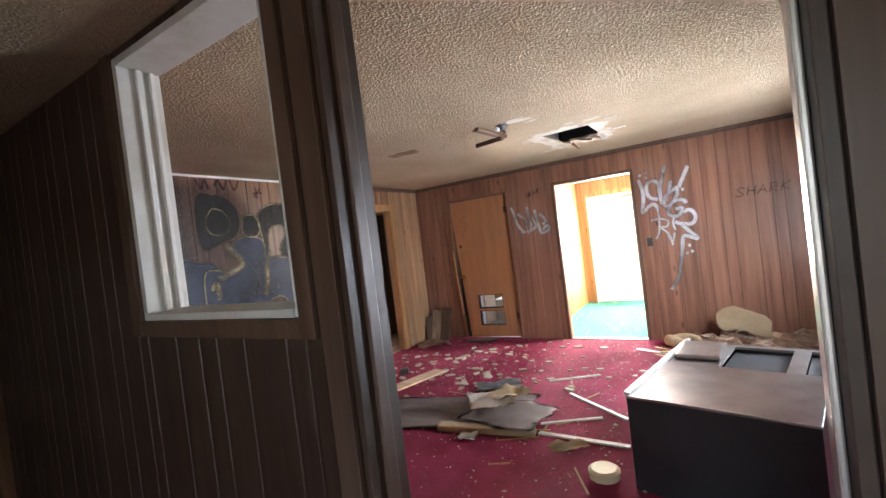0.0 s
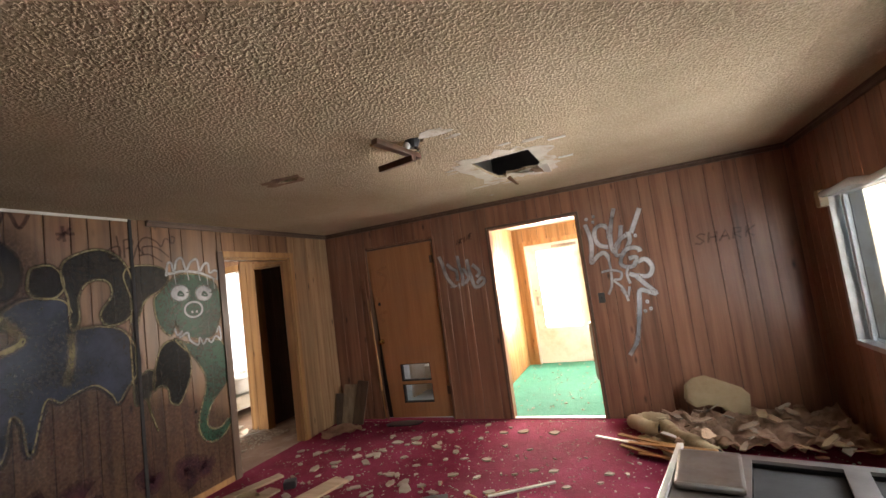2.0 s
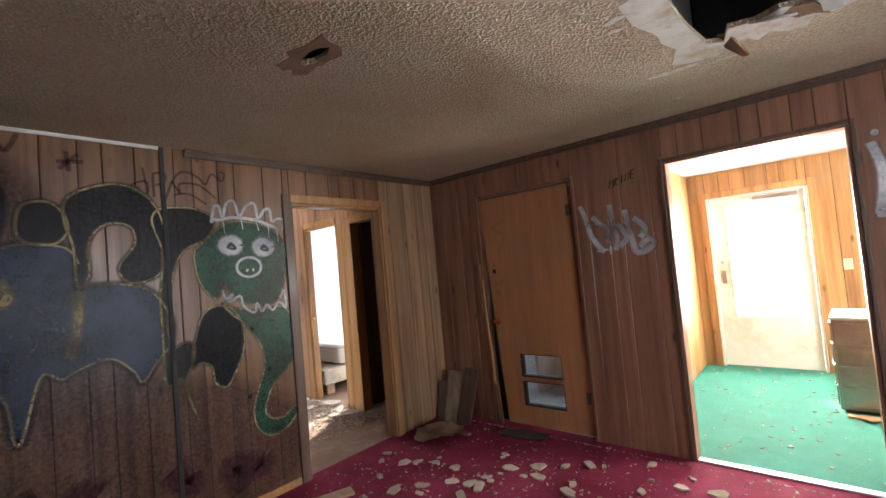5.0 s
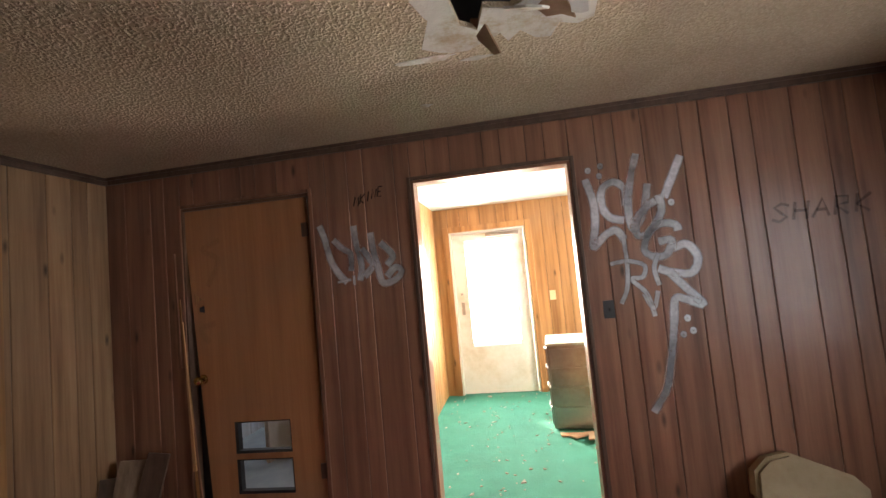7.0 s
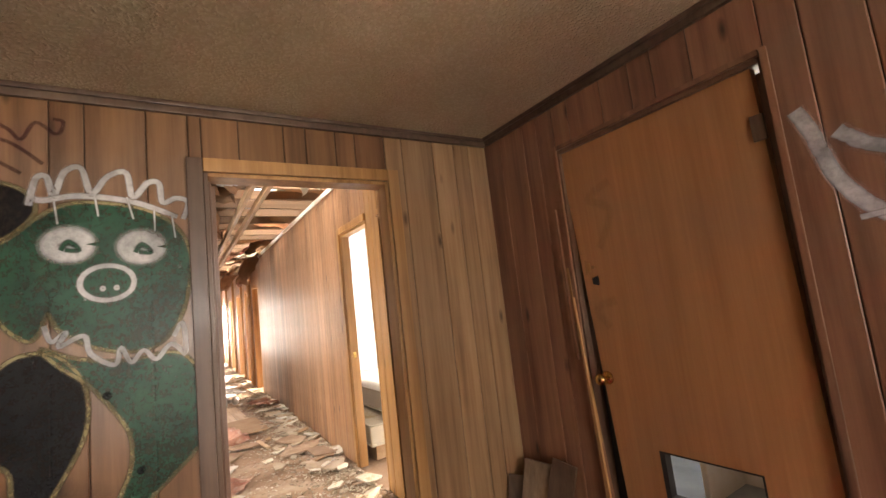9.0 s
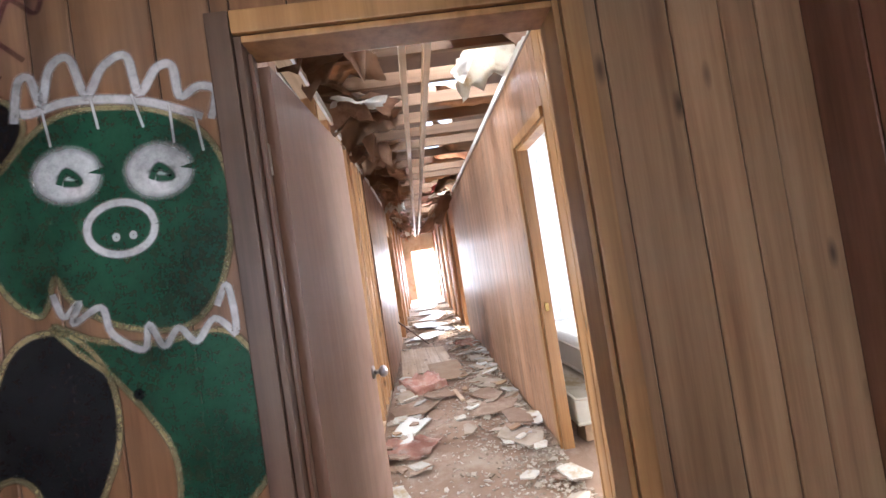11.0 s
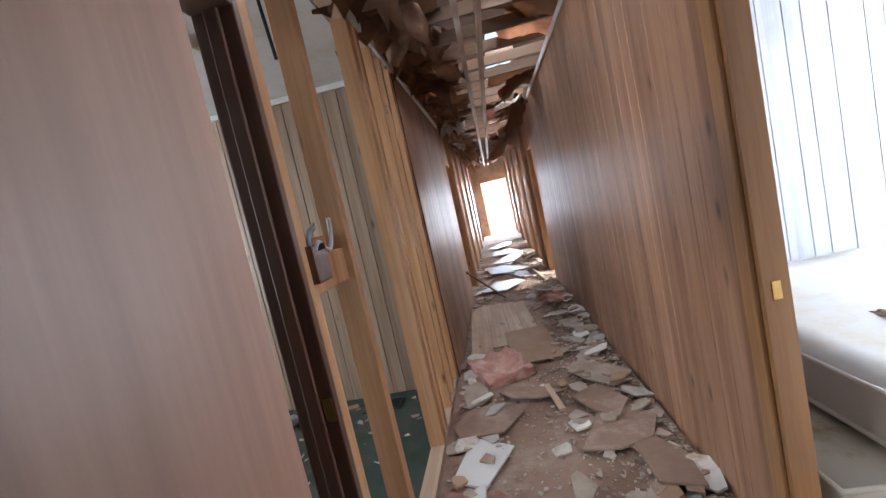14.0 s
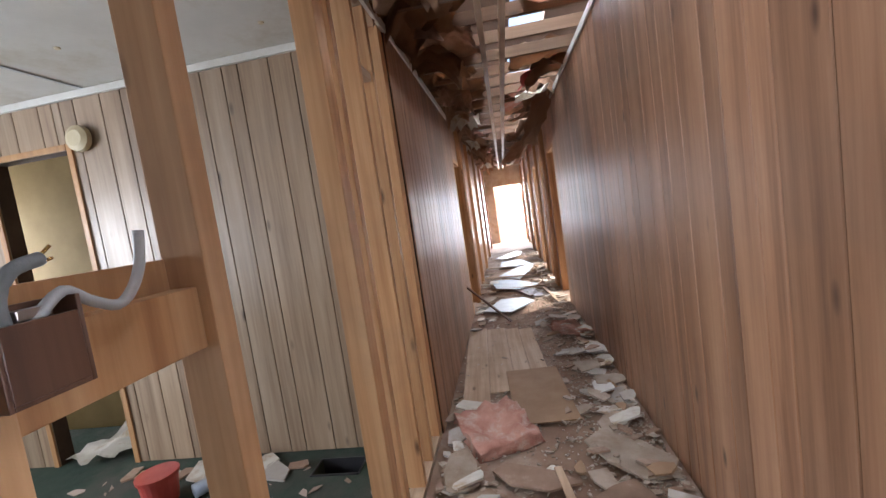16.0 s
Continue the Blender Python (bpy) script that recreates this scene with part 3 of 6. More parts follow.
structure(part("ceiling_side_room", boxes((-7.42, XW - 0.1, 0.0, 3.83, 2.5, 2.54), (-8.0, -7.52, 0.0, 3.83, 2.5, 2.54)), WHITE), "white panel ceiling of the side room", "ceiling")
structure(part("roof", boxes((-20.6, 1.6, -2.1, 3.7, 3.12, 3.2), (-20.6, 1.6, 5.42, 8.9, 3.12, 3.2), (-20.6, 1.6, 3.7, 4.78, 3.12, 3.2), (-4.45, 1.6, 4.78, 5.12, 3.12, 3.2), (-6.4, -5.95, 4.78, 5.12, 3.12, 3.2), (-7.5, -7.0, 4.78, 5.12, 3.12, 3.2), (-8.75, -8.45, 4.78, 5.12, 3.12, 3.2), (-10.2, -9.75, 4.78, 5.12, 3.12, 3.2), (-11.7, -11.35, 4.78, 5.12, 3.12, 3.2), (-20.6, -12.8, 4.78, 5.12, 3.12, 3.2), (-20.6, 1.6, 5.12, 5.42, 3.12, 3.2)), ROOFDECK), "weathered roof deck with broken gaps", "roof")
structure(part("gable_walls", boxes((XE + 0.12, XE + 0.2, -2.0, 8.6, -0.3, 0.70), (XE + 0.12, XE + 0.2, -2.0, 8.6, 1.8, 3.12), (XE + 0.12, XE + 0.2, -2.0, 3.15, 0.7, 1.8), (XE + 0.12, XE + 0.2, 5.06, 8.6, 0.7, 1.8), (-20.1, XE + 0.12, 8.4, 8.48, 2.6, 3.12), (-3.9, -3.82, -1.7, -0.1, -0.3, 3.12), (-20.1, -9.0, -0.1, 0.0, 3.0, 3.12)), DRYWALL), "outer cladding closing the house", "wall")

# ---------- trims and doors ----------
def crown(name, x0, x1, y0, y1, material, out):
    """A ceiling moulding of two stepped strips along a wall."""
    e = structure(empty(name), "dark brown ceiling moulding", "trim")
    if x1 - x0 > y1 - y0:
        bar("moulding", e, material, x0, x1, y1 - 0.022, y1, ZC - 0.05, ZC - 0.001)
        bar("moulding", e, material, x0, x1, y1 - 0.036, y1 - 0.0225, ZC - 0.022, ZC - 0.001)
    else:
        a, b = (x0, x0 + 0.022) if out > 0 else (x1 - 0.022, x1)
        bar("moulding", e, material, a, b, y0, y1, ZC - 0.05, ZC - 0.001)
        a, b = (x0 + 0.0225, x0 + 0.036) if out > 0 else (x1 - 0.036, x1 - 0.0225)
        bar("moulding", e, material, a, b, y0, y1, ZC - 0.022, ZC - 0.001)
    return e


crown("trim_north", XW + 0.045, XE - 0.045, 5.3, YN - 0.006, DARKTRIM, -1)
crown("trim_west", XW + 0.006, XW + 0.1, 3.32, YN - 0.006, DARKTRIM, 1)
crown("trim_east", XE - 0.1, XE - 0.006, YS, YN - 0.006, DARKTRIM, -1)
structure(part("trim_ceiling_strip", boxes((XW + 0.006, XW + 0.012, YS, 3.21, ZC - 0.022, ZC - 0.002)), WHITE), "thin white strip under the ceiling", "trim")
structure(part("trim_seam", boxes((XW + 0.0062, XW + 0.014, 3.185, 3.212, 0.02, ZC - 0.002), bevel=0.004), BLACK), "black-painted joint strip on the wall", "trim")
structure(part("baseboard", boxes((XW + 0.006, XW + 0.016, YS, 3.95, 0, 0.05), bevel=0.003), TRIM), "low wooden baseboard", "baseboard")

lining("door_frame_hall", "y", YN, YN + 0.1, *OP, 2.04, WALNUT, 0.018, "walnut jamb of the hall doorway")
casing("trim_hall_opening", "y", YN - 0.006, -1, *OP, 2.04, DARKTRIM, 0.022, 0.012, "thin dark trim round the hall doorway")
structure(part("threshold", boxes((OP[0] + 0.02, OP[1] - 0.02, YN - 0.01, YN + 0.05, 0.0, 0.012), bevel=0.004), ALUMINIUM), "metal carpet threshold strip", "threshold")
cf = structure(empty("door_frame_corridor"), "corridor door jamb, one side stained black", "door frame")
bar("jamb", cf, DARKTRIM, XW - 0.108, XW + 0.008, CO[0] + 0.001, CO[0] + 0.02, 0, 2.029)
bar("jamb", cf, TRIM, XW - 0.108, XW + 0.008, CO[1] - 0.02, CO[1] - 0.001, 0, 2.029)
bar("head", cf, TRIM, XW - 0.108, XW + 0.008, CO[0] + 0.02, CO[1] - 0.02, 2.01, 2.029)
bar("door_stop", cf, JAMB, XW - 0.06, XW - 0.03, CO[0] + 0.0205, CO[0] + 0.032, 0, 2.0)
bar("hinge_plate", cf, WHITE, XW - 0.105, XW - 0.07, CO[0] + 0.0205, CO[0] + 0.024, 1.68, 1.77, bevel=0.001)
casing("trim_corridor_opening", "x", XW + 0.006, 1, *CO, 2.03, TRIM, 0.062, 0.016, "worn oak trim round the corridor doorway", (0, 1, 1))
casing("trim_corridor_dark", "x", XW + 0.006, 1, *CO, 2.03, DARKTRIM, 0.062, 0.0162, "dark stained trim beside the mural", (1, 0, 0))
lining("door_frame_closed", "y", YN, YN + 0.1, *D1, 2.05, JAMB, 0.02, "dark jamb of the closed door")
bar("stop", bpy.data.objects["door_frame_closed"], BLACK, D1[0] + 0.021, D1[0] + 0.2, YN + 0.06, YN + 0.075, 0, 2.02)
bar("stop", bpy.data.objects["door_frame_closed"], JAMB, D1[1] - 0.06, D1[1] - 0.021, YN + 0.06, YN + 0.075, 0, 2.02)
casing("trim_closed_door", "y", YN - 0.006, -1, D1[0] + 0.01, D1[1] - 0.01, 2.05, WALNUT, 0.022, 0.014, "thin split wooden trim round the closed door")
lining("door_frame_entry", "y", 0.80, YS, DW[0], DW[1], 2.3, SHADED_DARKWOOD, 0.022, "entry doorway jamb darkened as shade")
casing("trim_entry", "y", 0.80 - 0.006, -1, DW[0], DW[1], 2.24, DARKTRIM, 0.075, 0.02, "dark brown entry trim")
bar("stop", bpy.data.objects["door_frame_entry"], DARKTRIM, DW[0] + 0.023, DW[0] + 0.036, 0.84, 0.885, 0, 2.27)
bar("stop", bpy.data.objects["door_frame_entry"], ALUMINIUM, DW[1] - 0.036, DW[1] - 0.023, 0.84, 0.885, 0, 2.27)

e = structure(empty("window_1"), "white metal-lined window opening beside the entry", "window")
for nm, b in (("window_frame", (-1.76, -1.73, 0.79, 0.945, 1.30, 2.3)), ("window_frame", (-0.895, -0.87, 0.79, 0.945, 1.30, 2.3)), ("window_sill", (-1.73, -0.895, 0.78, 0.95, 1.30, 1.325)), ("window_head", (-1.73, -0.895, 0.79, 0.945, 2.27, 2.3)), ("track", (-1.728, -1.71, 0.85, 0.87, 1.327, 2.268)), ("track", (-1.728, -1.71, 0.9, 0.915, 1.327, 2.268))):
    bar(nm, e, WHITE, *b, bevel=0.003)
for b in ((-1.83, -1.762, 0.775, 0.794, 1.24, 2.32), (-0.868, -0.81, 0.775, 0.794, 1.24, 2.32), (-1.76, -0.87, 0.775, 0.794, 1.24, 1.298)):
    bar("window_trim", e, DARKTRIM, *b)


def glass_mat():
    m, t, b = nodes("window_glass", 0.08)
    b.inputs["Transmission Weight"].default_value, b.inputs["IOR"].default_value = 1.0, 1.1
    b.inputs["Base Color"].default_value = (0.85, 0.88, 0.88, 1)
    return m


GLASS = glass_mat()

e = structure(empty("window_2"), "aluminium sliding window with dirty panes and a crumpled blind rail", "window")
for nm, b in (("window_frame", (XE - 0.02, XE + 0.1, 3.15, 3.19, 0.70, 1.80)), ("window_frame", (XE - 0.02, XE + 0.1, 5.02, 5.06, 0.70, 1.80)), ("window_sill", (XE - 0.03, XE + 0.1, 3.19, 5.02, 0.70, 0.735)), ("window_head", (XE - 0.02, XE + 0.1, 3.19, 5.02, 1.765, 1.80)), ("meeting_rail", (XE + 0.03, XE + 0.07, 4.08, 4.12, 0.736, 1.764)), ("sash", (XE + 0.035, XE + 0.06, 4.94, 4.975, 0.736, 1.764))):
    bar(nm, e, ALUMINIUM, *b, bevel=0.003)
for y0, y1 in ((3.19, 4.08), (4.12, 5.02)):
    g = bar("pane", e, GLASS, XE + 0.045, XE + 0.05, y0, y1, 0.736, 1.764, bevel=0)
    g.visible_shadow = False
blind = tagged(empty("blind_rail"), "crumpled white blind head rail over the window", "blind")
bm = bmesh.new()
tube(bm, [(XE - 0.045, 3.1 + 0.25 * k, 1.80 + 0.018 * math.sin(2.3 * k)) for k in range(9)], 0.025, 8)
part("rail", bm, WHITE, blind, smooth=True)
part("bracket", boxes((XE - 0.07, XE - 0.006, 5.02, 5.10, 1.70, 1.83), bevel=0.012), BEIGE, blind)
# dark boards added outside so that the window panes look dark
window_backing = tagged(empty("added_dark_boards", (2.5, 4.0, -0.3)), "dark brown boards added outside to darken the window", "fence")
for k in range(16):
    bar("board", window_backing, SHADED_DARKWOOD, 0, 0.03, -3.2 + 0.4 * k, -2.81 + 0.4 * k, 0, 2.35, bevel=0.005)


def knob(parent, m, material=BRASS):
    """Door knob: rose, stem and ball."""
    bm = bmesh.new()
    cyl(bm, 0.032, 0, 0.008, 20, 0.028, m)
    cyl(bm, 0.011, 0.008, 0.035, 12, None, m)
    k = part("knob", bm, material, parent, "worn brass door knob", True)
    bm = bmesh.new()
    bmesh.ops.create_uvsphere(bm, u_segments=18, v_segments=10, radius=0.028, matrix=m @ Matrix.Translation((0, 0, 0.05)) @ Matrix.Diagonal((1, 1, 0.75, 1)))
    part("ball", bm, material, k, smooth=True)


# closed door with two pet-flap openings
dr = structure(empty("door_1", (D1[0] + 0.035, YN + 0.012, 0.012), 0, 0, -0.8), "closed orange-brown flush door with two square flap openings", "door")
W1 = D1[1] - D1[0] - 0.06
FL0, FL1 = 0.275, 0.665
bm = boxes((0, FL0, 0, 0.035, 0, 2.02), (FL1, W1, 0, 0.035, 0, 2.02), (FL0, FL1, 0, 0.035, 0, 0.165), (FL0, FL1, 0, 0.035, 0.38, 0.415), (FL0, FL1, 0, 0.035, 0.615, 2.02))
for v in bm.verts:
    if v.co.x < 0.001:
        v.co.x += 0.095 * (1 - v.co.z / 2.02)
bmesh.ops.remove_doubles(bm, verts=bm.verts, dist=0.0005)
part("leaf", bm, DOORWOOD, dr)
for z0, z1 in ((0.165, 0.38), (0.415, 0.615)):
    for b in ((FL0, FL0 + 0.022, 0.002, 0.04, z0, z1), (FL1 - 0.008, FL1, 0.002, 0.04, z0, z1), (FL0 + 0.022, FL1 - 0.008, 0.002, 0.04, z0, z0 + 0.018), (FL0 + 0.022, FL1 - 0.008, 0.002, 0.04, z1 - 0.008, z1)):
        bar("flap_frame", dr, BLACK, *b, bevel=0)
knob(dr, pose(0.075, 0, 0.90, 90, 0, 0))
for k in range(4):
    bar("torn_veneer", dr, TRIM, 0.05 + 0.018 * k, 0.06 + 0.02 * k, -0.004, 0.0, 1.39 + 0.012 * k, 1.46 - 0.015 * k, bevel=0.001, label="bare wood where veneer tore off")
# no hole is cut; a black disc paints the shade inside it
bm = bmesh.new()
cyl(bm, 0.024, -0.003, 0.003, 5, None, pose(0.105, -0.001, 1.355, 90, 0, 20))
part("lock_hole", bm, BLACK, dr, "black disc as shade inside a torn-out lock hole")
for z in (0.25, 1.75):
    bar("hinge", dr, DARKTRIM, W1 - 0.03, W1 + 0.012, -0.012, 0.0, z, z + 0.09, bevel=0.002)
# splintered strip beside it
for x, z, l, ry, w, out, mt in ((-3.150, 0.03, 1.42, -3.6, 0.017, 0.024, TRIM), (-3.125, 0.35, 0.95, -2.6, 0.012, 0.042, PINE), (-3.09, 0.0, 0.62, -4.5, 0.010, 0.03, WALNUT), (-3.165, 1.0, 0.75, -0.8, 0.010, 0.04, WALNUT)):
    bm = boxes((-w, w, 0, 0.012, 0, l), bevel=0.002)
    for v in bm.verts:
        if v.co.z > l * 0.9:
            v.co.x = v.co.x * 0.3 + 0.004
    sp = tagged(part("splintered_strip", bm, mt), "split length of wooden trim hanging by the door", "trim strip", "split trim by the door")
    sp.matrix_basis = pose(x + l * math.sin(radians(-ry)) * 0.9, YN - out, z, 0, ry, 0)

# back door of the hall: white, with a large frosted pane
lining("door_frame_back", "y", 8.28, 8.4, -1.72, -0.79, 1.97, WHITE, 0.025, "white frame of the back door")
casing("trim_back_door", "y", 8.274, -1, -1.72, -0.79, 1.97, OAK, 0.07, 0.016, "oak trim round the back door")
bd = structure(empty("door_2", (-1.69, 8.31, 0.01)), "white back door with a large bright pane", "door")
part("leaf", boxes((0, 0.14, 0, 0.04, 0, 1.93), (0.74, 0.87, 0, 0.04, 0, 1.93), (0.14, 0.74, 0, 0.04, 0, 0.55), (0.14, 0.74, 0, 0.04, 1.86, 1.93)), WHITE, bd)
for b in ((0.14, 0.155, -0.008, 0.0, 0.55, 1.86), (0.725, 0.74, -0.008, 0.0, 0.55, 1.86), (0.155, 0.725, -0.008, 0.0, 0.55, 0.565), (0.155, 0.725, -0.008, 0.0, 1.845, 1.86)):
    bar("glazing_bead", bd, WHITE, *b, bevel=0.002)
g = bar("pane", bd, GLASS, 0.14, 0.74, 0.015, 0.022, 0.55, 1.86, bevel=0)
g.visible_shadow = False
bar("closer", bd, STEEL, 0.42, 0.82, -0.06, -0.005, 1.87, 1.915, bevel=0.008, label="grey metal door closer")
bar("lock", bd, STEEL, 0.05, 0.09, -0.012, 0.0, 0.95, 1.1, bevel=0.004)
bm = bmesh.new()
cyl(bm, 0.016, 0, 0.03, 14, None, pose(0.07, 0, 1.2, 90, 0, 0))
part("bolt", bm, STEEL, bd)


def flush_door(name, hinge, rz, w, h, material, label):
    e = structure(empty(name, hinge, rz), label, "door")
    part("leaf", boxes((0.0, w, -0.018, 0.018, 0.012, h), bevel=0.002), material, e)
    knob(e, pose(w - 0.06, 0.018, 0.9, -90, 0, 0), STEEL)
    knob(e, pose(w - 0.06, -0.018, 0.9, 90, 0, 0), STEEL)
    for z in (0.22, 1.68):
        bar("hinge", e, STEEL, -0.012, 0.03, 0.0185, 0.026, z, z + 0.09, bevel=0.002)
    return e


flush_door("door_3", (XW - 0.11, 4.055, 0), 176.0, 0.86, 2.0, DOORBROWN, "open brown flush door folded back along the corridor")

# bedroom doorway in the corridor
lining("door_frame_bedroom", "y", 5.20, 5.26, -5.45, -4.80, 2.05, TRIM, 0.022, "light wooden jamb of the bedroom doorway")
casing("trim_bedroom", "y", 5.194, -1, -5.45, -4.80, 2.05, TRIM, 0.06, 0.018, "light wooden trim round the bedroom doorway", (1, 0, 1))
bar("strike_plate", bpy.data.objects["door_frame_bedroom"], BRASS, -5.428, -5.424, 5.215, 5.24, 0.93, 0.985, bevel=0.001, label="brass strike plate")
lining("door_frame_closet", "y", 5.20, 5.30, -4.57, -3.93, 2.03, TRIM, 0.022, "light wooden jamb of a dark closet")
casing("trim_closet", "y", 5.194, -1, -4.57, -3.93, 2.03, TRIM, 0.05, 0.016, "light wooden trim round the closet", (0, 1, 1))
flush_door("door_4", (-3.98, 5.34, 0), 100, 0.48, 1.98, CLOSETDOOR, "dark brown closet door standing ajar inside")
# side-room doorway
sd = structure(empty("door_frame_side_room"), "dark stained jamb of the side-room doorway", "door frame")
bar("jamb", sd, JAMB, -5.245, -5.215, 3.82, 3.94, 0, 2.05)
bar("jamb", sd, JAMB, -4.425, -4.4, 3.82, 3.94, 0, 2.05)
bar("stop", sd, JAMB, -5.215, -5.20, 3.86, 3.90, 0, 2.03)
bar("head", sd, JAMB, -5.213, -4.426, 3.82, 3.94, 2.02, 2.05)
bar("strike_plate", sd, BRASS, -5.2135, -5.211, 3.905, 3.935, 0.88, 0.95, bevel=0.001, label="brass strike plate")


def stud(x, z0=0.0, z1=2.5, w=0.04, d=0.09, tilt=0.0, y=3.88, material=PINE, name="wall_stud"):
    return tagged(part(name, boxes((-w / 2, w / 2, -d / 2, d / 2, 0, z1 - z0), m=pose(x, y, z0, 0, tilt, 0), bevel=0.003), material), "bare pine wall stud with nail holes", "wall stud", "bare studs of the stripped wall")


for x, w in ((-5.29, 0.07), (-5.70, 0.06), (-6.51, 0.09), (-6.64, 0.05), (-6.95, 0.04), (-7.18, 0.05), (-7.46, 0.09)):
    stud(x, 0.04, 2.5, w)
structure(part("bottom_plate", boxes((-7.5, -5.26, 3.84, 3.925, 0, 0.04), bevel=0.003), PINE_X), "pine bottom plate of the stripped wall", "trim")
structure(part("top_plate", boxes((-7.5, -4.43, 3.84, 3.925, 2.5, 2.55), bevel=0.003), PINE_X), "pine top plate of the stripped wall", "trim")
structure(part("trim_corridor_south", boxes((-10.3, -4.45, 3.925, 3.945, 2.5, 2.56), bevel=0.003), WHITE), "white strip along the top of the wall", "trim")
structure(part("trim_corridor_north", boxes((-10.4, -3.85, 5.18, 5.193, 2.51, 2.56), bevel=0.003), WHITE), "white strip along the top of the wall", "trim")
nog = tagged(part("blocking_board", boxes((-5.67, -5.325, 3.845, 3.90, 1.215, 1.335), bevel=0.003), PINE), "orange-tinted pine blocking board between studs", "board")
tagged(part("upper_blocking_board", boxes((-7.155, -6.97, 3.85, 3.915, 2.12, 2.16), bevel=0.003), PINE_X), "short pine blocking between studs", "board")
tagged(part("backing_board", boxes((-5.668, -5.327, 3.832, 3.8445, 1.25, 1.395), bevel=0.002), PINE), "pine board behind the blocking between studs", "board")
ebox = tagged(empty("junction_box", (-5.362, 3.9005, 1.258)), "brown open electrical box with torn grey cables", "electrical box")
part("case", boxes((-0.045, 0.058, 0, 0.006, 0, 0.115), (-0.045, -0.039, 0.006, 0.045, 0, 0.115), (0.052, 0.058, 0.006, 0.045, 0, 0.115), (-0.039, 0.052, 0.006, 0.045, 0, 0.006), (-0.039, 0.052, 0.039, 0.045, 0.006, 0.095), bevel=0.0015), JAMB, ebox, "brown plastic box")
part("clamp", boxes((-0.02, 0.02, 0.008, 0.03, 0.095, 0.108), bevel=0.002), STEEL, ebox)
bm = bmesh.new()
tube(bm, [(a, c, z) for (a, z), c in zip(smooth_line([(-0.0, 0.09), (-0.04, 0.12), (-0.075, 0.1), (-0.115, 0.085), (-0.145, 0.105), (-0.165, 0.14), (-0.175, 0.19)], False, 4), [0.025] * 40)], 0.008, 8)
part("cable", bm, CABLE, ebox, "grey sheathed cable", True)
bm = bmesh.new()
tube(bm, [(a, 0.03, z) for a, z in smooth_line([(0.035, 0.09), (0.035, 0.125), (0.015, 0.155), (-0.02, 0.165)], False, 4)], 0.009, 8)
part("cable", bm, RAG, ebox, "dark sheathed cable", True)
for dz in (-0.004, 0.004):
    bm = bmesh.new()
    tube(bm, [(-0.02, 0.03, 0.165 + dz), (-0.032, 0.032, 0.172 + dz * 2)], 0.0025, 6)
    part("bare_wire", bm, BRASS, ebox)
for a, b in FAR_N:
    lining("door_frame_far", "y", 5.20, 5.30, a, b, 2.05, PINE, 0.05, "bare pine frame of a far doorway")
for a, b in FAR_S:
    lining("door_frame_far", "y", 3.83, 3.93, a, b, 2.05, PINE, 0.05, "bare pine frame of a far doorway")
for k, x in enumerate((-11.55, -11.75, -13.0, -14.9, -16.9, -19.0)):
    stud(x, 0, 2.5, 0.05, 0.05, 0, 5.165)
    stud(x + 0.4, 0, 2.5, 0.05, 0.05, 0, 3.96)
lining("door_frame_end", "x", -20.2, -20.08, 4.2, 5.18, 1.98, PINE, 0.03, "pine frame of the end doorway")

# side room: ceiling joint strip, cornice, alarm bell, rubbish
structure(part("trim_side_room", boxes((-7.414, -7.385, 0.0, 3.83, 2.455, 2.499), bevel=0.006), WHITE), "white cornice of the side room", "trim")
structure(part("trim_ceiling_joint", boxes((-7.38, -3.85, 1.99, 2.01, 2.492, 2.499)), CABLE), "grey joint strip across the ceiling panels", "trim")
casing("trim_back_room", "x", -7.414, 1, 1.15, 1.77, 2.15, TRIM, 0.04, 0.014, "thin wooden trim round a dim doorway")
bell = tagged(empty("alarm_bell", (-7.414, 1.90, 2.20), 0, 0, 90), "round cream alarm bell on the panelled wall", "alarm bell")
bm = bmesh.new()
cyl(bm, 0.06, 0, 0.02, 20)
part("backplate", bm, BEIGE, bell)
bm = bmesh.new()
cyl(bm, 0.085, 0.02, 0.05, 28, 0.08)
cyl(bm, 0.08, 0.0501, 0.065, 28, 0.05)
part("gong", bm, BEIGE, bell)
dif = tagged(empty("ceiling_diffuser", (-6.18, 2.95, 2.5)), "white square air diffuser on the side-room ceiling", "air vent")
for b in ((-0.2, 0.2, -0.2, -0.17), (-0.2, 0.2, 0.17, 0.2), (-0.2, -0.17, -0.169, 0.169), (0.17, 0.2, -0.169, 0.169)):
    bar("frame", dif, WHITE, *b, -0.025, -0.001, bevel=0.004)
for k in range(8):
    part("slat", boxes((-0.169, 0.169, -0.014, 0.014, -0.002, 0.002), m=pose(0, -0.145 + 0.041 * k, -0.012, 35, 0, 0)), CABLE, dif)
bm = bmesh.new()
tube(bm, [(-5.93, 3.7, 2.499), (-5.94, 3.7, 2.4), (-5.955, 3.7, 2.3), (-5.975, 3.7, 2.18)], 0.008, 8)
tagged(part("loose_cable", bm, BLACK, None, "", True), "black cable dangling from the side-room ceiling", "cable")
for x, y in ((-6.9, 2.4), (-6.9, 3.0), (-6.5, 3.5), (-7.1, 3.4), (-6.6, 2.1), (-5.9, 3.3)):
    bm = bmesh.new()
    cyl(bm, 0.012, 2.492, 2.4995, 10, 0.016, pose(x, y, 0))
    tagged(part("ceiling_button", bm, BEIGE), "small round fixing button on the ceiling panel", "fixing", "buttons on the ceiling")
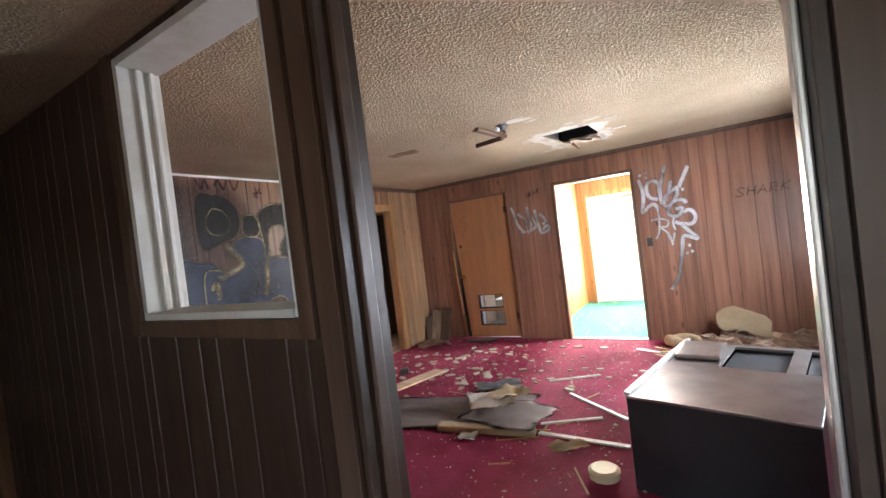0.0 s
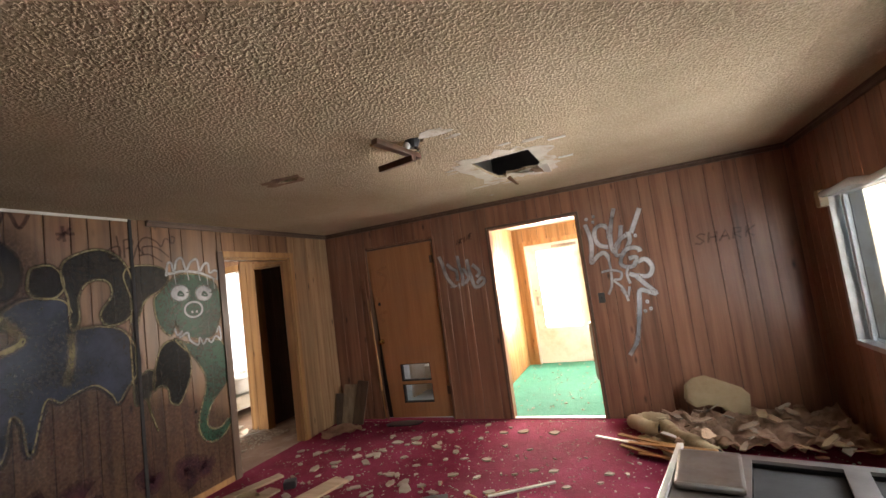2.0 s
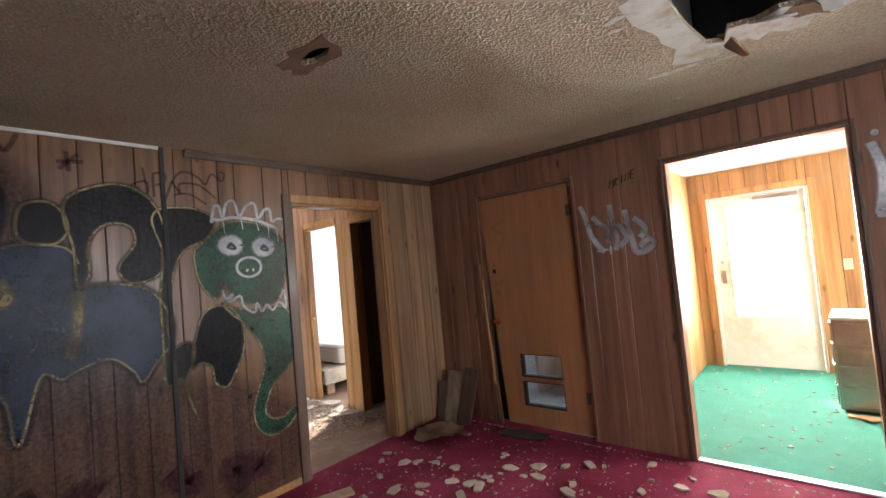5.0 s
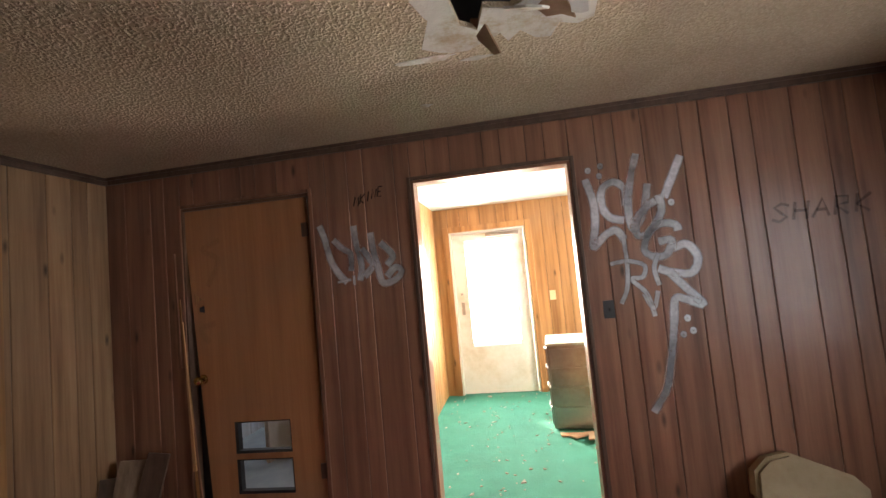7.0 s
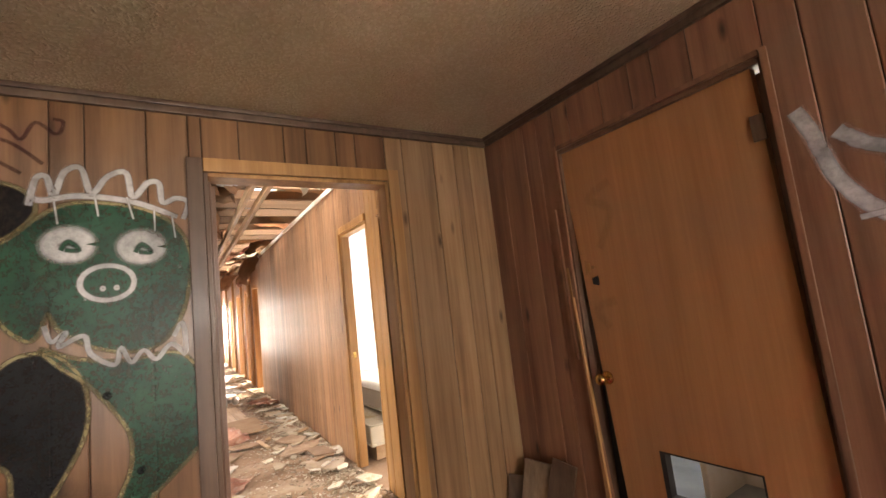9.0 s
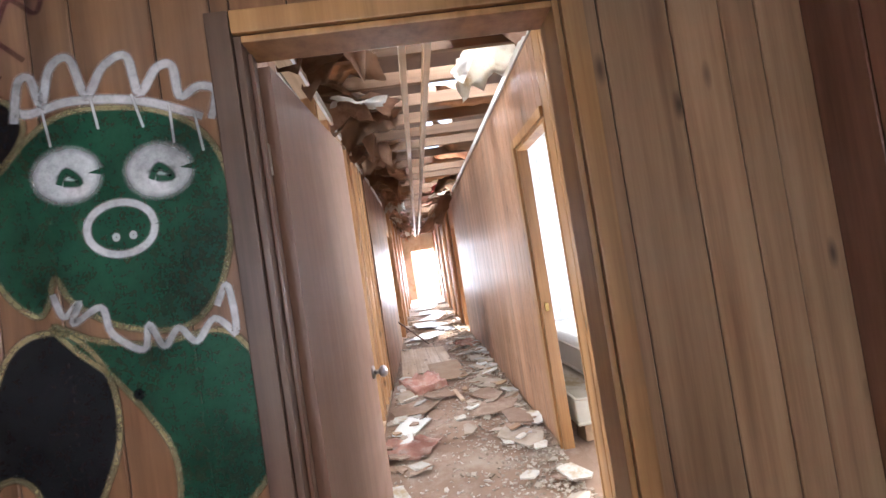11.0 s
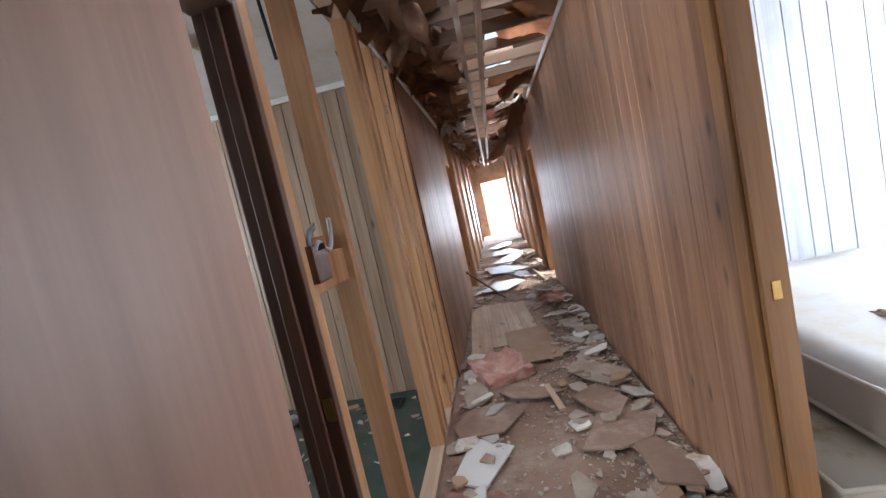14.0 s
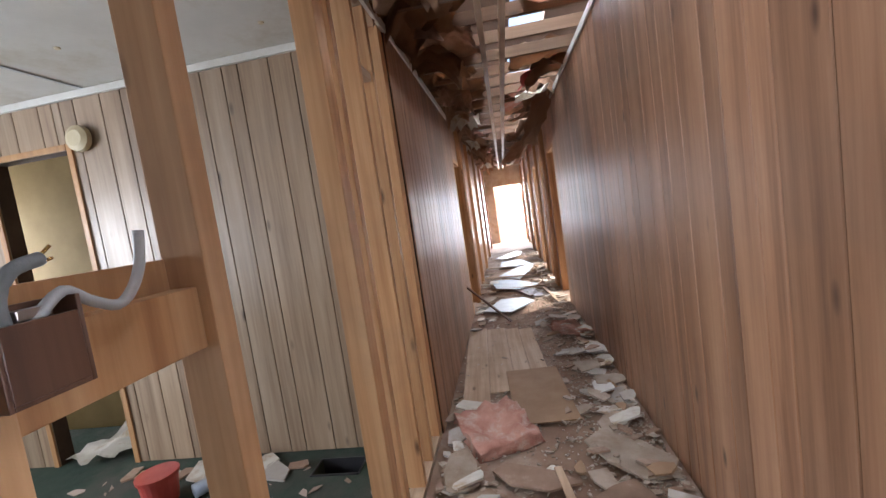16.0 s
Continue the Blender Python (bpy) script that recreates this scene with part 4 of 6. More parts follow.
duct = structure(part("floor_duct", boxes((-7.305, -7.298, 3.19, 3.49, -0.2, 0.006), (-7.142, -7.135, 3.19, 3.49, -0.2, 0.006), (-7.298, -7.142, 3.19, 3.197, -0.2, 0.006), (-7.298, -7.142, 3.483, 3.49, -0.2, 0.006)), BLACKMETAL), "open black floor duct", "floor vent")
can = tagged(empty("red_tub", (-6.98, 2.36, 0.0), 20), "crushed red plastic tub on the green carpet", "tub")
bm = bmesh.new()
cyl(bm, 0.085, 0, 0.17, 22, 0.105)
part("body", bm, REDPLASTIC, can, smooth=False)
bm = bmesh.new()
cyl(bm, 0.11, 0.15, 0.172, 22, 0.112)
part("rim", bm, REDPLASTIC, can)
bot = tagged(empty("plastic_bottle", (-6.99, 2.56, 0.041), 147, 0, 90), "clear bluish plastic bottle lying on the floor", "bottle")
bm = bmesh.new()
tube(bm, [(0, 0, 0), (0, 0, 0.16), (0, 0, 0.2), (0, 0, 0.23)], [0.04, 0.04, 0.016, 0.014], 14)
part("body", bm, BLUEPLASTIC, bot, smooth=True)
bm = bmesh.new()
cyl(bm, 0.016, 0.23, 0.25, 12)
part("cap", bm, WHITE, bot)


# ---------- graffiti ----------
def on_wall(which, depth):
    if which == "west":
        return lambda u, z: Vector((XW + 0.0062 + depth, u, z))
    return lambda u, z: Vector((u, YN - 0.0062 - depth, z))


def read(text):
    return [tuple(float(v) for v in p.split(",")) for p in text.split()]


MURAL = tagged(empty("wall_mural"), "spray-painted mural of a green creature and grey clouds", "mural")


def mural_part(name, bm, material, which, label):
    if which == "west":
        return part(name.replace("graffiti_", ""), bm, material, MURAL, label)
    return tagged(part(name, bm, material), label, "graffiti")


def stroke_into(bm, uv, at, pts, width):
    """One sprayed stroke as a ribbon that fades at its edges."""
    rows = []
    for i, p in enumerate(pts):
        a, b = pts[max(i - 1, 0)], pts[min(i + 1, len(pts) - 1)]
        d = Vector((b[0] - a[0], b[1] - a[1]))
        d = d.normalized() if d.length > 1e-6 else Vector((1, 0))
        n = Vector((-d.y, d.x)) * width / 2
        rows.append([bm.verts.new(at(p[0] + n.x * s, p[1] + n.y * s)) for s in (-1, 0, 1)])
    for r, q in zip(rows, rows[1:]):
        for k in (0, 1):
            f = bm.faces.new((r[k], r[k + 1], q[k + 1], q[k]))
            for loop in f.loops:
                loop[uv].uv = (0.0 if loop.vert in (r[0], r[2], q[0], q[2]) else 1.0, 0.5)


def strokes(name, which, texts, width, material, depth, label, curved=True, place=None):
    bm = bmesh.new()
    uv = bm.loops.layers.uv.new("UVMap")
    at = on_wall(which, depth)
    for text in texts:
        pts = read(text) if isinstance(text, str) else text
        if place:
            pts = [place(p) for p in pts]
        stroke_into(bm, uv, at, smooth_line(pts) if curved else pts, width)
    return mural_part(name, bm, material, which, label)


def filled(name, which, text, material, depth, label, soft=0.025):
    """A sprayed area with soft edges."""
    pts = smooth_line(read(text), True)
    at = on_wall(which, depth)
    bm = bmesh.new()
    uv = bm.loops.layers.uv.new("UVMap")
    area = sum(a[0] * b[1] - b[0] * a[1] for a, b in zip(pts, pts[1:] + pts[:1]))
    n, outer, inner = len(pts), [], []
    for i, p in enumerate(pts):
        a, b = pts[i - 1], pts[(i + 1) % n]
        d = Vector((b[0] - a[0], b[1] - a[1])).normalized()
        nv = Vector((d.y, -d.x)) * (soft if area > 0 else -soft)
        outer.append(bm.verts.new(at(p[0] + nv.x * 0.6, p[1] + nv.y * 0.6)))
        inner.append(bm.verts.new(at(p[0] - nv.x * 0.4, p[1] - nv.y * 0.4)))
    edges = [bm.edges.new((inner[i], inner[(i + 1) % n])) for i in range(n)]
    bmesh.ops.triangle_fill(bm, use_beauty=True, edges=edges)
    for i in range(n):
        bm.faces.new((outer[i], outer[(i + 1) % n], inner[(i + 1) % n], inner[i]))
    rim = set(outer)
    for f in bm.faces:
        for loop in f.loops:
            loop[uv].uv = (0.0 if loop.vert in rim else 1.0, 0.5)
    return mural_part(name, bm, material, which, label)


# outlines as pairs of distance along the wall and height
SHAPE_CLOUD = "2.78,1.52 2.96,1.52 3.11,1.46 3.20,1.29 3.19,1.15 3.11,1.05 3.04,0.96 3.00,1.03 2.90,1.12 2.76,1.09 2.70,1.06 2.62,1.09 2.55,0.82 2.52,0.81 2.50,0.99 2.45,1.04 2.42,0.86 2.38,0.78 2.35,0.89 2.32,1.07 2.25,1.09 2.18,1.14 2.13,1.09 2.14,1.42 2.25,1.46 2.36,1.42 2.50,1.48 2.49,1.55 2.39,1.62 2.53,1.74 2.73,1.73 2.79,1.64"
SHAPE_DISC = "2.16,2.11 2.29,2.13 2.41,2.11 2.50,2.02 2.52,1.90 2.48,1.78 2.40,1.75 2.28,1.70 2.15,1.69"
SHAPE_BLOB = "2.57,1.92 2.62,1.96 2.69,1.96 2.74,1.90 2.75,1.81 2.70,1.75 2.61,1.75 2.56,1.80"
SHAPE_CURL = "2.75,1.98 2.85,2.05 2.99,2.08 3.12,2.01 3.19,1.85 3.19,1.66 3.14,1.55 3.01,1.52 2.96,1.59 2.98,1.65 3.04,1.74 3.03,1.83 2.96,1.86 2.88,1.83 2.83,1.73 2.83,1.58 2.78,1.52 2.77,1.73 2.74,1.86"
SHAPE_NECK = "3.13,1.88 3.16,1.94 3.23,1.96 3.35,1.96 3.44,1.93 3.48,1.87 3.46,1.81 3.40,1.75 3.31,1.71 3.26,1.65 3.22,1.54 3.19,1.37 3.18,1.23 3.20,1.12 3.26,1.14 3.31,1.12 3.31,1.05 3.29,0.98 3.26,0.92 3.26,0.83 3.31,0.66 3.27,0.80 3.23,0.93 3.16,0.90 3.15,1.04 3.15,1.21 3.15,1.42 3.17,1.61 3.17,1.72 3.15,1.79"
SHAPE_EAR = "3.37,1.28 3.43,1.33 3.51,1.33 3.57,1.28 3.61,1.20 3.62,1.10 3.60,1.00 3.54,0.88 3.50,0.82 3.46,0.82 3.42,0.86 3.41,0.95 3.37,0.99 3.33,0.99 3.30,0.97 3.30,1.06 3.33,1.18"
SHAPE_HEAD = "3.49,1.83 3.58,1.88 3.71,1.88 3.83,1.85 3.92,1.78 3.96,1.67 3.95,1.53 3.92,1.42 3.87,1.34 3.80,1.30 3.70,1.31 3.61,1.35 3.54,1.41 3.51,1.47 3.49,1.41 3.46,1.38 3.41,1.42 3.37,1.49 3.35,1.58 3.35,1.69 3.42,1.76"
SHAPE_TAIL = "3.49,1.35 3.59,1.30 3.73,1.27 3.88,1.28 3.95,1.23 3.99,1.12 3.99,1.01 3.96,0.90 3.88,0.82 3.79,0.74 3.74,0.64 3.73,0.57 3.78,0.52 3.86,0.51 3.94,0.56 3.965,0.52 3.89,0.44 3.78,0.41 3.69,0.46 3.65,0.56 3.66,0.66 3.70,0.77 3.74,0.88 3.74,0.99 3.70,1.08 3.62,1.20 3.54,1.28"
filled("graffiti_overspray", "west", "0.96,0.1 2.0,0.08 3.0,0.08 3.85,0.12 3.9,0.5 3.6,0.75 3.1,0.95 2.8,1.5 2.5,2.1 2.0,2.2 0.96,2.2", SPRAY_WASH, 0.0004, "dark overspray and grime on the panelling", 0.2)
filled("graffiti_cloud", "west", "1.0,0.95 1.3,0.75 1.5,1.0 1.75,0.7 1.95,0.98 2.2,1.08 2.24,1.46 2.1,1.52 1.7,1.62 1.3,1.5 1.0,1.6", SPRAY_BLUE, 0.0008, "sprayed blue cloud on the panelling", 0.06)
for depth, name, line, paint, label, soft in (
        (0.0012, "graffiti_cloud", SHAPE_CLOUD, SPRAY_BLUE, "sprayed blue cloud-like body on the panelling", 0.05),
        (0.0016, "graffiti_disc", SHAPE_DISC, SPRAY_GREY, "sprayed dark disc on the panelling", 0.04),
        (0.0018, "graffiti_blot", SHAPE_BLOB, SPRAY_GREY, "small sprayed dark blot on the panelling", 0.03),
        (0.0020, "graffiti_swirl", SHAPE_CURL, SPRAY_GREY, "sprayed grey curl on the panelling", 0.03),
        (0.0022, "graffiti_neck", SHAPE_NECK, SPRAY_GREY, "sprayed dark neck shape on the panelling", 0.02),
        (0.0024, "graffiti_blot", SHAPE_EAR, SPRAY_BLACK, "sprayed black ear-shaped blot on the panelling", 0.02),
        (0.0028, "graffiti_tail", SHAPE_TAIL, SPRAY_GREEN, "sprayed curling green tail on the panelling", 0.02),
        (0.0030, "graffiti_head", SHAPE_HEAD, SPRAY_GREEN, "sprayed round green head on the panelling", 0.02)):
    filled(name, "west", line, paint, depth, label, soft)
for line in (SHAPE_CURL, SHAPE_NECK, SHAPE_EAR, SHAPE_TAIL, SHAPE_HEAD, SHAPE_BLOB):
    pts = smooth_line(read(line), True)
    strokes("graffiti_outline", "west", [pts + pts[:1]], 0.020, SPRAY_CREAM, 0.0034, "pale yellow sprayed outline", False)
strokes("graffiti_outline", "west", [SHAPE_CLOUD, "2.2,1.9 2.28,2.02 2.4,1.98 2.44,1.86 2.36,1.78 2.24,1.8 2.2,1.9"], 0.018, SPRAY_CREAM, 0.0026, "pale sprayed outline")


def ring(cx, cz, rx, rz, n=14):
    return [(cx + rx * math.cos(k * math.tau / n), cz + rz * math.sin(k * math.tau / n)) for k in range(n + 1)]


for cx, cz in ((3.570, 1.722), (3.795, 1.706)):
    strokes("graffiti_eye", "west", [ring(cx, cz, 0.050, 0.036)], 0.088, SPRAY_WHITE, 0.0040, "white sprayed creature eye")
    strokes("graffiti_pupil", "west", [[(cx - 0.022, cz - 0.022), (cx, cz + 0.012), (cx + 0.03, cz - 0.022), (cx - 0.01, cz - 0.02)]], 0.024, SPRAY_GREEN, 0.0046, "dark sprayed pupil")
strokes("graffiti_snout", "west", [ring(3.684, 1.571, 0.083, 0.066)], 0.026, SPRAY_WHITE, 0.0043, "white sprayed creature snout")
for cx in (3.669, 3.711):
    strokes("graffiti_nostril", "west", [ring(cx, 1.55, 0.005, 0.006)], 0.014, SPRAY_WHITE, 0.0040, "white sprayed nostril")
strokes("graffiti_hair", "west", ["3.46,1.87 3.48,1.97 3.51,1.98 3.53,1.91 3.56,2.00 3.61,2.02 3.64,1.92 3.69,1.99 3.75,2.01 3.77,1.91 3.82,1.97 3.86,1.97 3.87,1.89 3.92,1.91 3.96,1.89 3.94,1.82", "3.47,1.90 3.50,1.89 3.61,1.91 3.77,1.89 3.92,1.83"], 0.032, SPRAY_WHITE, 0.0036, "white sprayed tufts")
for line in ["3.53,1.89 3.54,1.80", "3.65,1.91 3.66,1.83", "3.75,1.91 3.77,1.82", "3.84,1.87 3.84,1.77", "3.90,1.84 3.91,1.74"]:
    strokes("graffiti_drip", "west", [line], 0.010, SPRAY_WHITE, 0.0038, "thin white paint runs")
strokes("graffiti_teeth", "west", ["3.50,1.43 3.52,1.37 3.56,1.40 3.54,1.35 3.61,1.38 3.63,1.31 3.70,1.26 3.72,1.32 3.75,1.26 3.79,1.30 3.83,1.26 3.88,1.31 3.93,1.26", "3.89,1.34 3.92,1.39 3.93,1.33 3.93,1.27"], 0.026, SPRAY_WHITE, 0.0036, "white sprayed zigzag teeth")
# window reflection on the glossy blue, painted as pale streaks
for line in ["2.27,1.38 2.39,1.42 2.52,1.49 2.43,1.63 2.37,1.69", "2.78,1.50 2.77,1.31 2.73,1.16", "2.19,1.28 2.24,1.34 2.25,1.19"]:
    strokes("graffiti_glow", "west", [line], 0.07, SPRAY_CREAM, 0.0030, "pale streaks painted on the blue as window sheen")
rg = random.Random(8)
for line in ["3.07,2.08 3.08,2.04 3.04,2.03 3.04,2.08 3.11,2.11 3.12,2.05 3.08,2.00 3.04,2.01", "3.10,2.19 3.11,2.11 3.12,2.02", "3.15,2.16 3.15,2.09 3.15,2.02", "3.15,2.16 3.21,2.17 3.21,2.12 3.16,2.09", "3.21,2.01 3.26,2.14 3.32,2.19 3.40,2.16 3.44,2.12 3.48,2.19 3.54,2.15 3.56,2.20 3.53,2.21", "3.25,2.12 3.29,2.05 3.29,2.11 3.40,2.11 3.50,2.03", "3.26,2.04 3.34,2.05 3.44,1.99"]:
    strokes("graffiti_scrawl", "west", [line], 0.018, SPRAY_MAROON, 0.001, "dark red sprayed scrawl")
for line in ["2.76,2.24 2.77,2.13", "2.72,2.18 2.83,2.19", "2.73,2.14 2.81,2.23", "2.33,2.23 2.37,2.29 2.42,2.21 2.47,2.32 2.53,2.21 2.58,2.30", "2.16,2.29 2.21,2.20 2.24,2.29 2.28,2.20", "1.1,2.15 1.2,2.05 1.3,2.2 1.45,2.1 1.55,2.2 1.7,2.1"]:
    strokes("graffiti_scrawl", "west", [line], 0.03, SPRAY_MAROON, 0.001, "dark red sprayed star and scribble")
for k in range(14):
    u, z = rg.uniform(1.2, 3.9), rg.uniform(0.2, 0.75)
    strokes("graffiti_stain", "west", [[(u + rg.uniform(-0.12, 0.12), z + rg.uniform(-0.1, 0.1)) for _ in range(4)]], rg.uniform(0.1, 0.24), SPRAY_MAROON, 0.0006 + k * 0.00003, "purple-red paint stain low on the wall")
for u, z in ((3.77, 0.86), (3.63, 0.71), (3.675, 1.15)):
    strokes("graffiti_dot", "west", [ring(u, z, 0.006, 0.006, 8)], 0.02, SPRAY_BLACK, 0.0042, "black sprayed dot")

strokes("graffiti_tag", "north", ["-2.142,1.829 -2.111,1.736 -2.083,1.608 -2.034,1.515 -1.983,1.457", "-2.055,1.730 -2.003,1.671 -1.950,1.630 -1.952,1.525", "-1.917,1.804 -1.908,1.697 -1.883,1.553 -1.898,1.460", "-1.874,1.658 -1.825,1.583 -1.810,1.546 -1.870,1.482", "-1.811,1.750 -1.801,1.650 -1.781,1.543 -1.754,1.437 -1.675,1.447 -1.631,1.494 -1.668,1.522 -1.726,1.469", "-1.755,1.681 -1.695,1.622 -1.680,1.586 -1.720,1.538"], 0.062, SPRAY_WHITE, 0.001, "white sprayed tag beside the door")
strokes("graffiti_tag", "north", ["-2.046,1.463 -1.956,1.472", "-1.939,1.495 -1.937,1.436"], 0.025, SPRAY_WHITE, 0.0014, "short white sprayed dashes under the tag")
strokes("graffiti_big_tag", "north", ["-0.508,1.915 -0.477,1.773 -0.482,1.644 -0.505,1.523 -0.437,1.581 -0.373,1.606 -0.335,1.547", "-0.304,1.736 -0.302,1.833 -0.357,1.882 -0.422,1.848 -0.433,1.752 -0.395,1.682 -0.322,1.658", "-0.219,2.026 -0.266,1.877 -0.294,1.719 -0.283,1.606 -0.249,1.634 -0.211,1.709 -0.179,1.850", "-0.128,1.779 -0.125,1.683 -0.196,1.580 -0.258,1.561 -0.264,1.635 -0.211,1.709 -0.146,1.749", "0.009,1.985 -0.042,1.880 -0.101,1.760", "-0.050,1.570 -0.061,1.603 -0.132,1.620 -0.196,1.580 -0.236,1.489 -0.197,1.444 -0.124,1.446 -0.091,1.521 -0.159,1.519", "-0.091,1.474 -0.016,1.492 0.032,1.415 -0.007,1.335 -0.107,1.345 -0.176,1.373", "-0.121,1.346 -0.046,1.253 0.029,1.160 -0.053,1.192 -0.110,1.196 -0.134,1.045 -0.177,0.834 -0.211,0.715 -0.289,0.597"], 0.062, SPRAY_WHITE, 0.001, "large white sprayed tag with a long tail")
for line in ["-0.167,1.451 -0.197,1.375 -0.181,1.280", "-0.425,1.419 -0.333,1.429 -0.247,1.396 -0.261,1.334 -0.321,1.324 -0.251,1.239 -0.222,1.113", "-0.266,1.241 -0.225,1.159 -0.191,1.250", "-0.339,1.564 -0.336,1.404 -0.350,1.279 -0.390,1.195"]:
    strokes("graffiti_small_letter", "north", [line], 0.036, SPRAY_WHITE, 0.0014, "thin white sprayed letter below the large tag")
for u, z in ((-0.487, 1.962), (-0.417, 1.979), (-0.429, 1.924), (-0.066, 1.730), (-0.060, 1.091), (-0.039, 1.022), (-0.090, 1.005)):
    strokes("graffiti_dot", "north", [ring(u, z, 0.009, 0.011, 10)], 0.024, SPRAY_WHITE, 0.0018, "small round white sprayed dot")
for line in ["-2.850,1.814 -2.979,1.758 -2.868,1.680 -2.952,1.517", "-2.907,1.272 -3.022,1.234 -2.958,1.150"]:
    strokes("graffiti_door_letter", "north", [line], 0.05, SPRAY_FAINT, -0.0015, "faint rubbed white letter on the door")

GLYPHS = {"S": ["1,0.85 0.5,1 0.1,0.8 0.5,0.5 0.9,0.25 0.5,0 0,0.15"], "H": ["0.1,0 0.1,1", "0.9,0 0.9,1", "0.1,0.5 0.9,0.5"], "A": ["0,0 0.5,1 1,0", "0.2,0.4 0.8,0.4"], "R": ["0.1,0 0.1,1 0.8,0.95 0.8,0.6 0.1,0.5 0.9,0"], "K": ["0.1,0 0.1,1", "0.9,1 0.1,0.45 0.9,0"], "I": ["0.5,0 0.5,1"], "M": ["0,0 0.1,1 0.5,0.4 0.9,1 1,0"], "E": ["0.9,1 0.1,1 0.1,0 0.9,0", "0.1,0.5 0.7,0.5"], "T": ["0,1 1,1", "0.5,1 0.5,0"], "N": ["0.1,0 0.1,1 0.9,0 0.9,1"], "P": ["0.1,0 0.1,1 0.8,0.95 0.8,0.55 0.1,0.5"]}


def scrawl(name, word, x, z, w, h, material, width, label, slant=0.2, drop=-0.03):
    """Hand-written capitals on the north wall."""
    sets = []
    for i, ch in enumerate(word):
        for line in GLYPHS[ch]:
            sets.append([(x + w * (i * 1.25 + a) + slant * h * b, z + h * b + drop * i) for a, b in read(line)])
    return strokes(name, "north", sets, width, material, 0.001, label, False)


scrawl("graffiti_word", "SHARK", 0.415, 1.56, 0.078, 0.095, SPRAY_MARKER, 0.022, "thin black scrawled word", 0.2, 0.003)
scrawl("graffiti_word", "MKINE", -1.905, 1.925, 0.031, 0.06, SPRAY_BLACK, 0.011, "small black scrawled word", 0.2, 0.011)


# ---------- ceiling damage ----------
structure(part("peeled_ceiling_patch", plate(ragged(-0.88, 4.26, 0.33, 0.44, 44, random.Random(3), 0.13, 0.75), [[(x, y) for x, y in hole]], ZC - 0.003, ZC - 0.001), PAPER), "white bare patch where the ceiling peeled", "ceiling")
cd = structure(empty("ceiling_duct"), "dark sheet-metal duct above the torn ceiling hole", "duct")
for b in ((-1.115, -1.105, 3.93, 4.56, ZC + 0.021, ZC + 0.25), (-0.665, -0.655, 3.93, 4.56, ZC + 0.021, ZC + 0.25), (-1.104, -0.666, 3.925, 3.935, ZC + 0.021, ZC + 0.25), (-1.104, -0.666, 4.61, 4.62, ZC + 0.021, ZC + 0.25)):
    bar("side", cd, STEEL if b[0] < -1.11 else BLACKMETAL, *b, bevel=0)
rp = random.Random(14)
for x, y, sx, sy in ((-0.62, 3.74, 0.07, 0.03), (-0.78, 3.70, 0.05, 0.02), (-1.27, 4.02, 0.06, 0.02), (-1.30, 4.1, 0.05, 0.015), (-1.22, 4.75, 0.12, 0.025), (-1.02, 4.8, 0.06, 0.02), (-1.05, 3.2, 0.09, 0.05), (-0.98, 3.32, 0.05, 0.02), (-1.32, 5.2, 0.03, 0.02)):
    structure(part("peeled_ceiling_patch", plate(ragged(x, y, sx, sy, 12, rp, 0.35), [], ZC - 0.003, ZC - 0.001), PAPER), "small bare patch where the popcorn fell", "ceiling")
for k, (x, y, a) in enumerate(((-0.98, 4.62, 60), (-0.84, 4.50, 0), (-0.74, 4.52, 20), (-0.66, 4.46, 80))):
    r2 = random.Random(k)
    ob = tagged(part("ceiling_flap", plate(ragged(0, 0, 0.075, 0.04, 9, r2, 0.35), [], 0, 0.008), PAPER if k % 2 else KRAFT), "torn flap of ceiling board hanging at the hole", "ceiling flap", "torn flaps round the hole")
    ob.matrix_basis = pose(x, y, ZC - 0.016, r2.uniform(-30, 30), r2.uniform(10, 35), a)
for x, y in ((-0.475, 3.835), (-0.48, 4.335)):
    tagged(part("mounting_strip", boxes((-0.055, 0.055, -0.014, 0.014, 0, 0.006), m=pose(x, y, ZC - 0.007, 0, 0, 2), bevel=0.002), WHITE), "bright white metal strip screwed to the ceiling", "strip")
fan = tagged(empty("fan_mount", (-1.24, 3.12, ZC)), "broken brown wooden light mount hanging from the ceiling", "light mount")
part("cross_piece", boxes((-0.17, 0.17, -0.022, 0.022, -0.085, -0.055), m=pose(0, 0, 0, 0, 5, 74), bevel=0.005), JAMB, fan, "dark stained stick")
part("cross_piece", boxes((-0.14, 0.12, -0.018, 0.018, -0.125, -0.09), m=pose(-0.07, 0.1, 0, 6, 0, -12), bevel=0.005), JAMB, fan, "dark stained stick")
part("backing_board", boxes((-0.17, 0.17, -0.01, 0.05, -0.053, -0.04), m=pose(-0.02, 0.04, 0, 0, 0, 76), bevel=0.003), TRIM, fan, "split orange board")
bm = bmesh.new()
cyl(bm, 0.03, -0.04, 0.0, 14, 0.045, pose(0.04, 0.11, 0))
part("canopy", bm, BLACKMETAL, fan)
bm = bmesh.new()
bmesh.ops.create_uvsphere(bm, u_segments=12, v_segments=8, radius=0.022, matrix=pose(0.02, 0.07, -0.035))
part("socket", bm, WHITE, fan, "white porcelain socket", True)
bm = bmesh.new()
tube(bm, [(0.04, 0.11, -0.03), (0.07, 0.12, -0.06), (0.03, 0.1, -0.07), (0.0, 0.03, -0.06)], 0.005, 6)
part("wire", bm, BLACK, fan, "loose black wire", True)
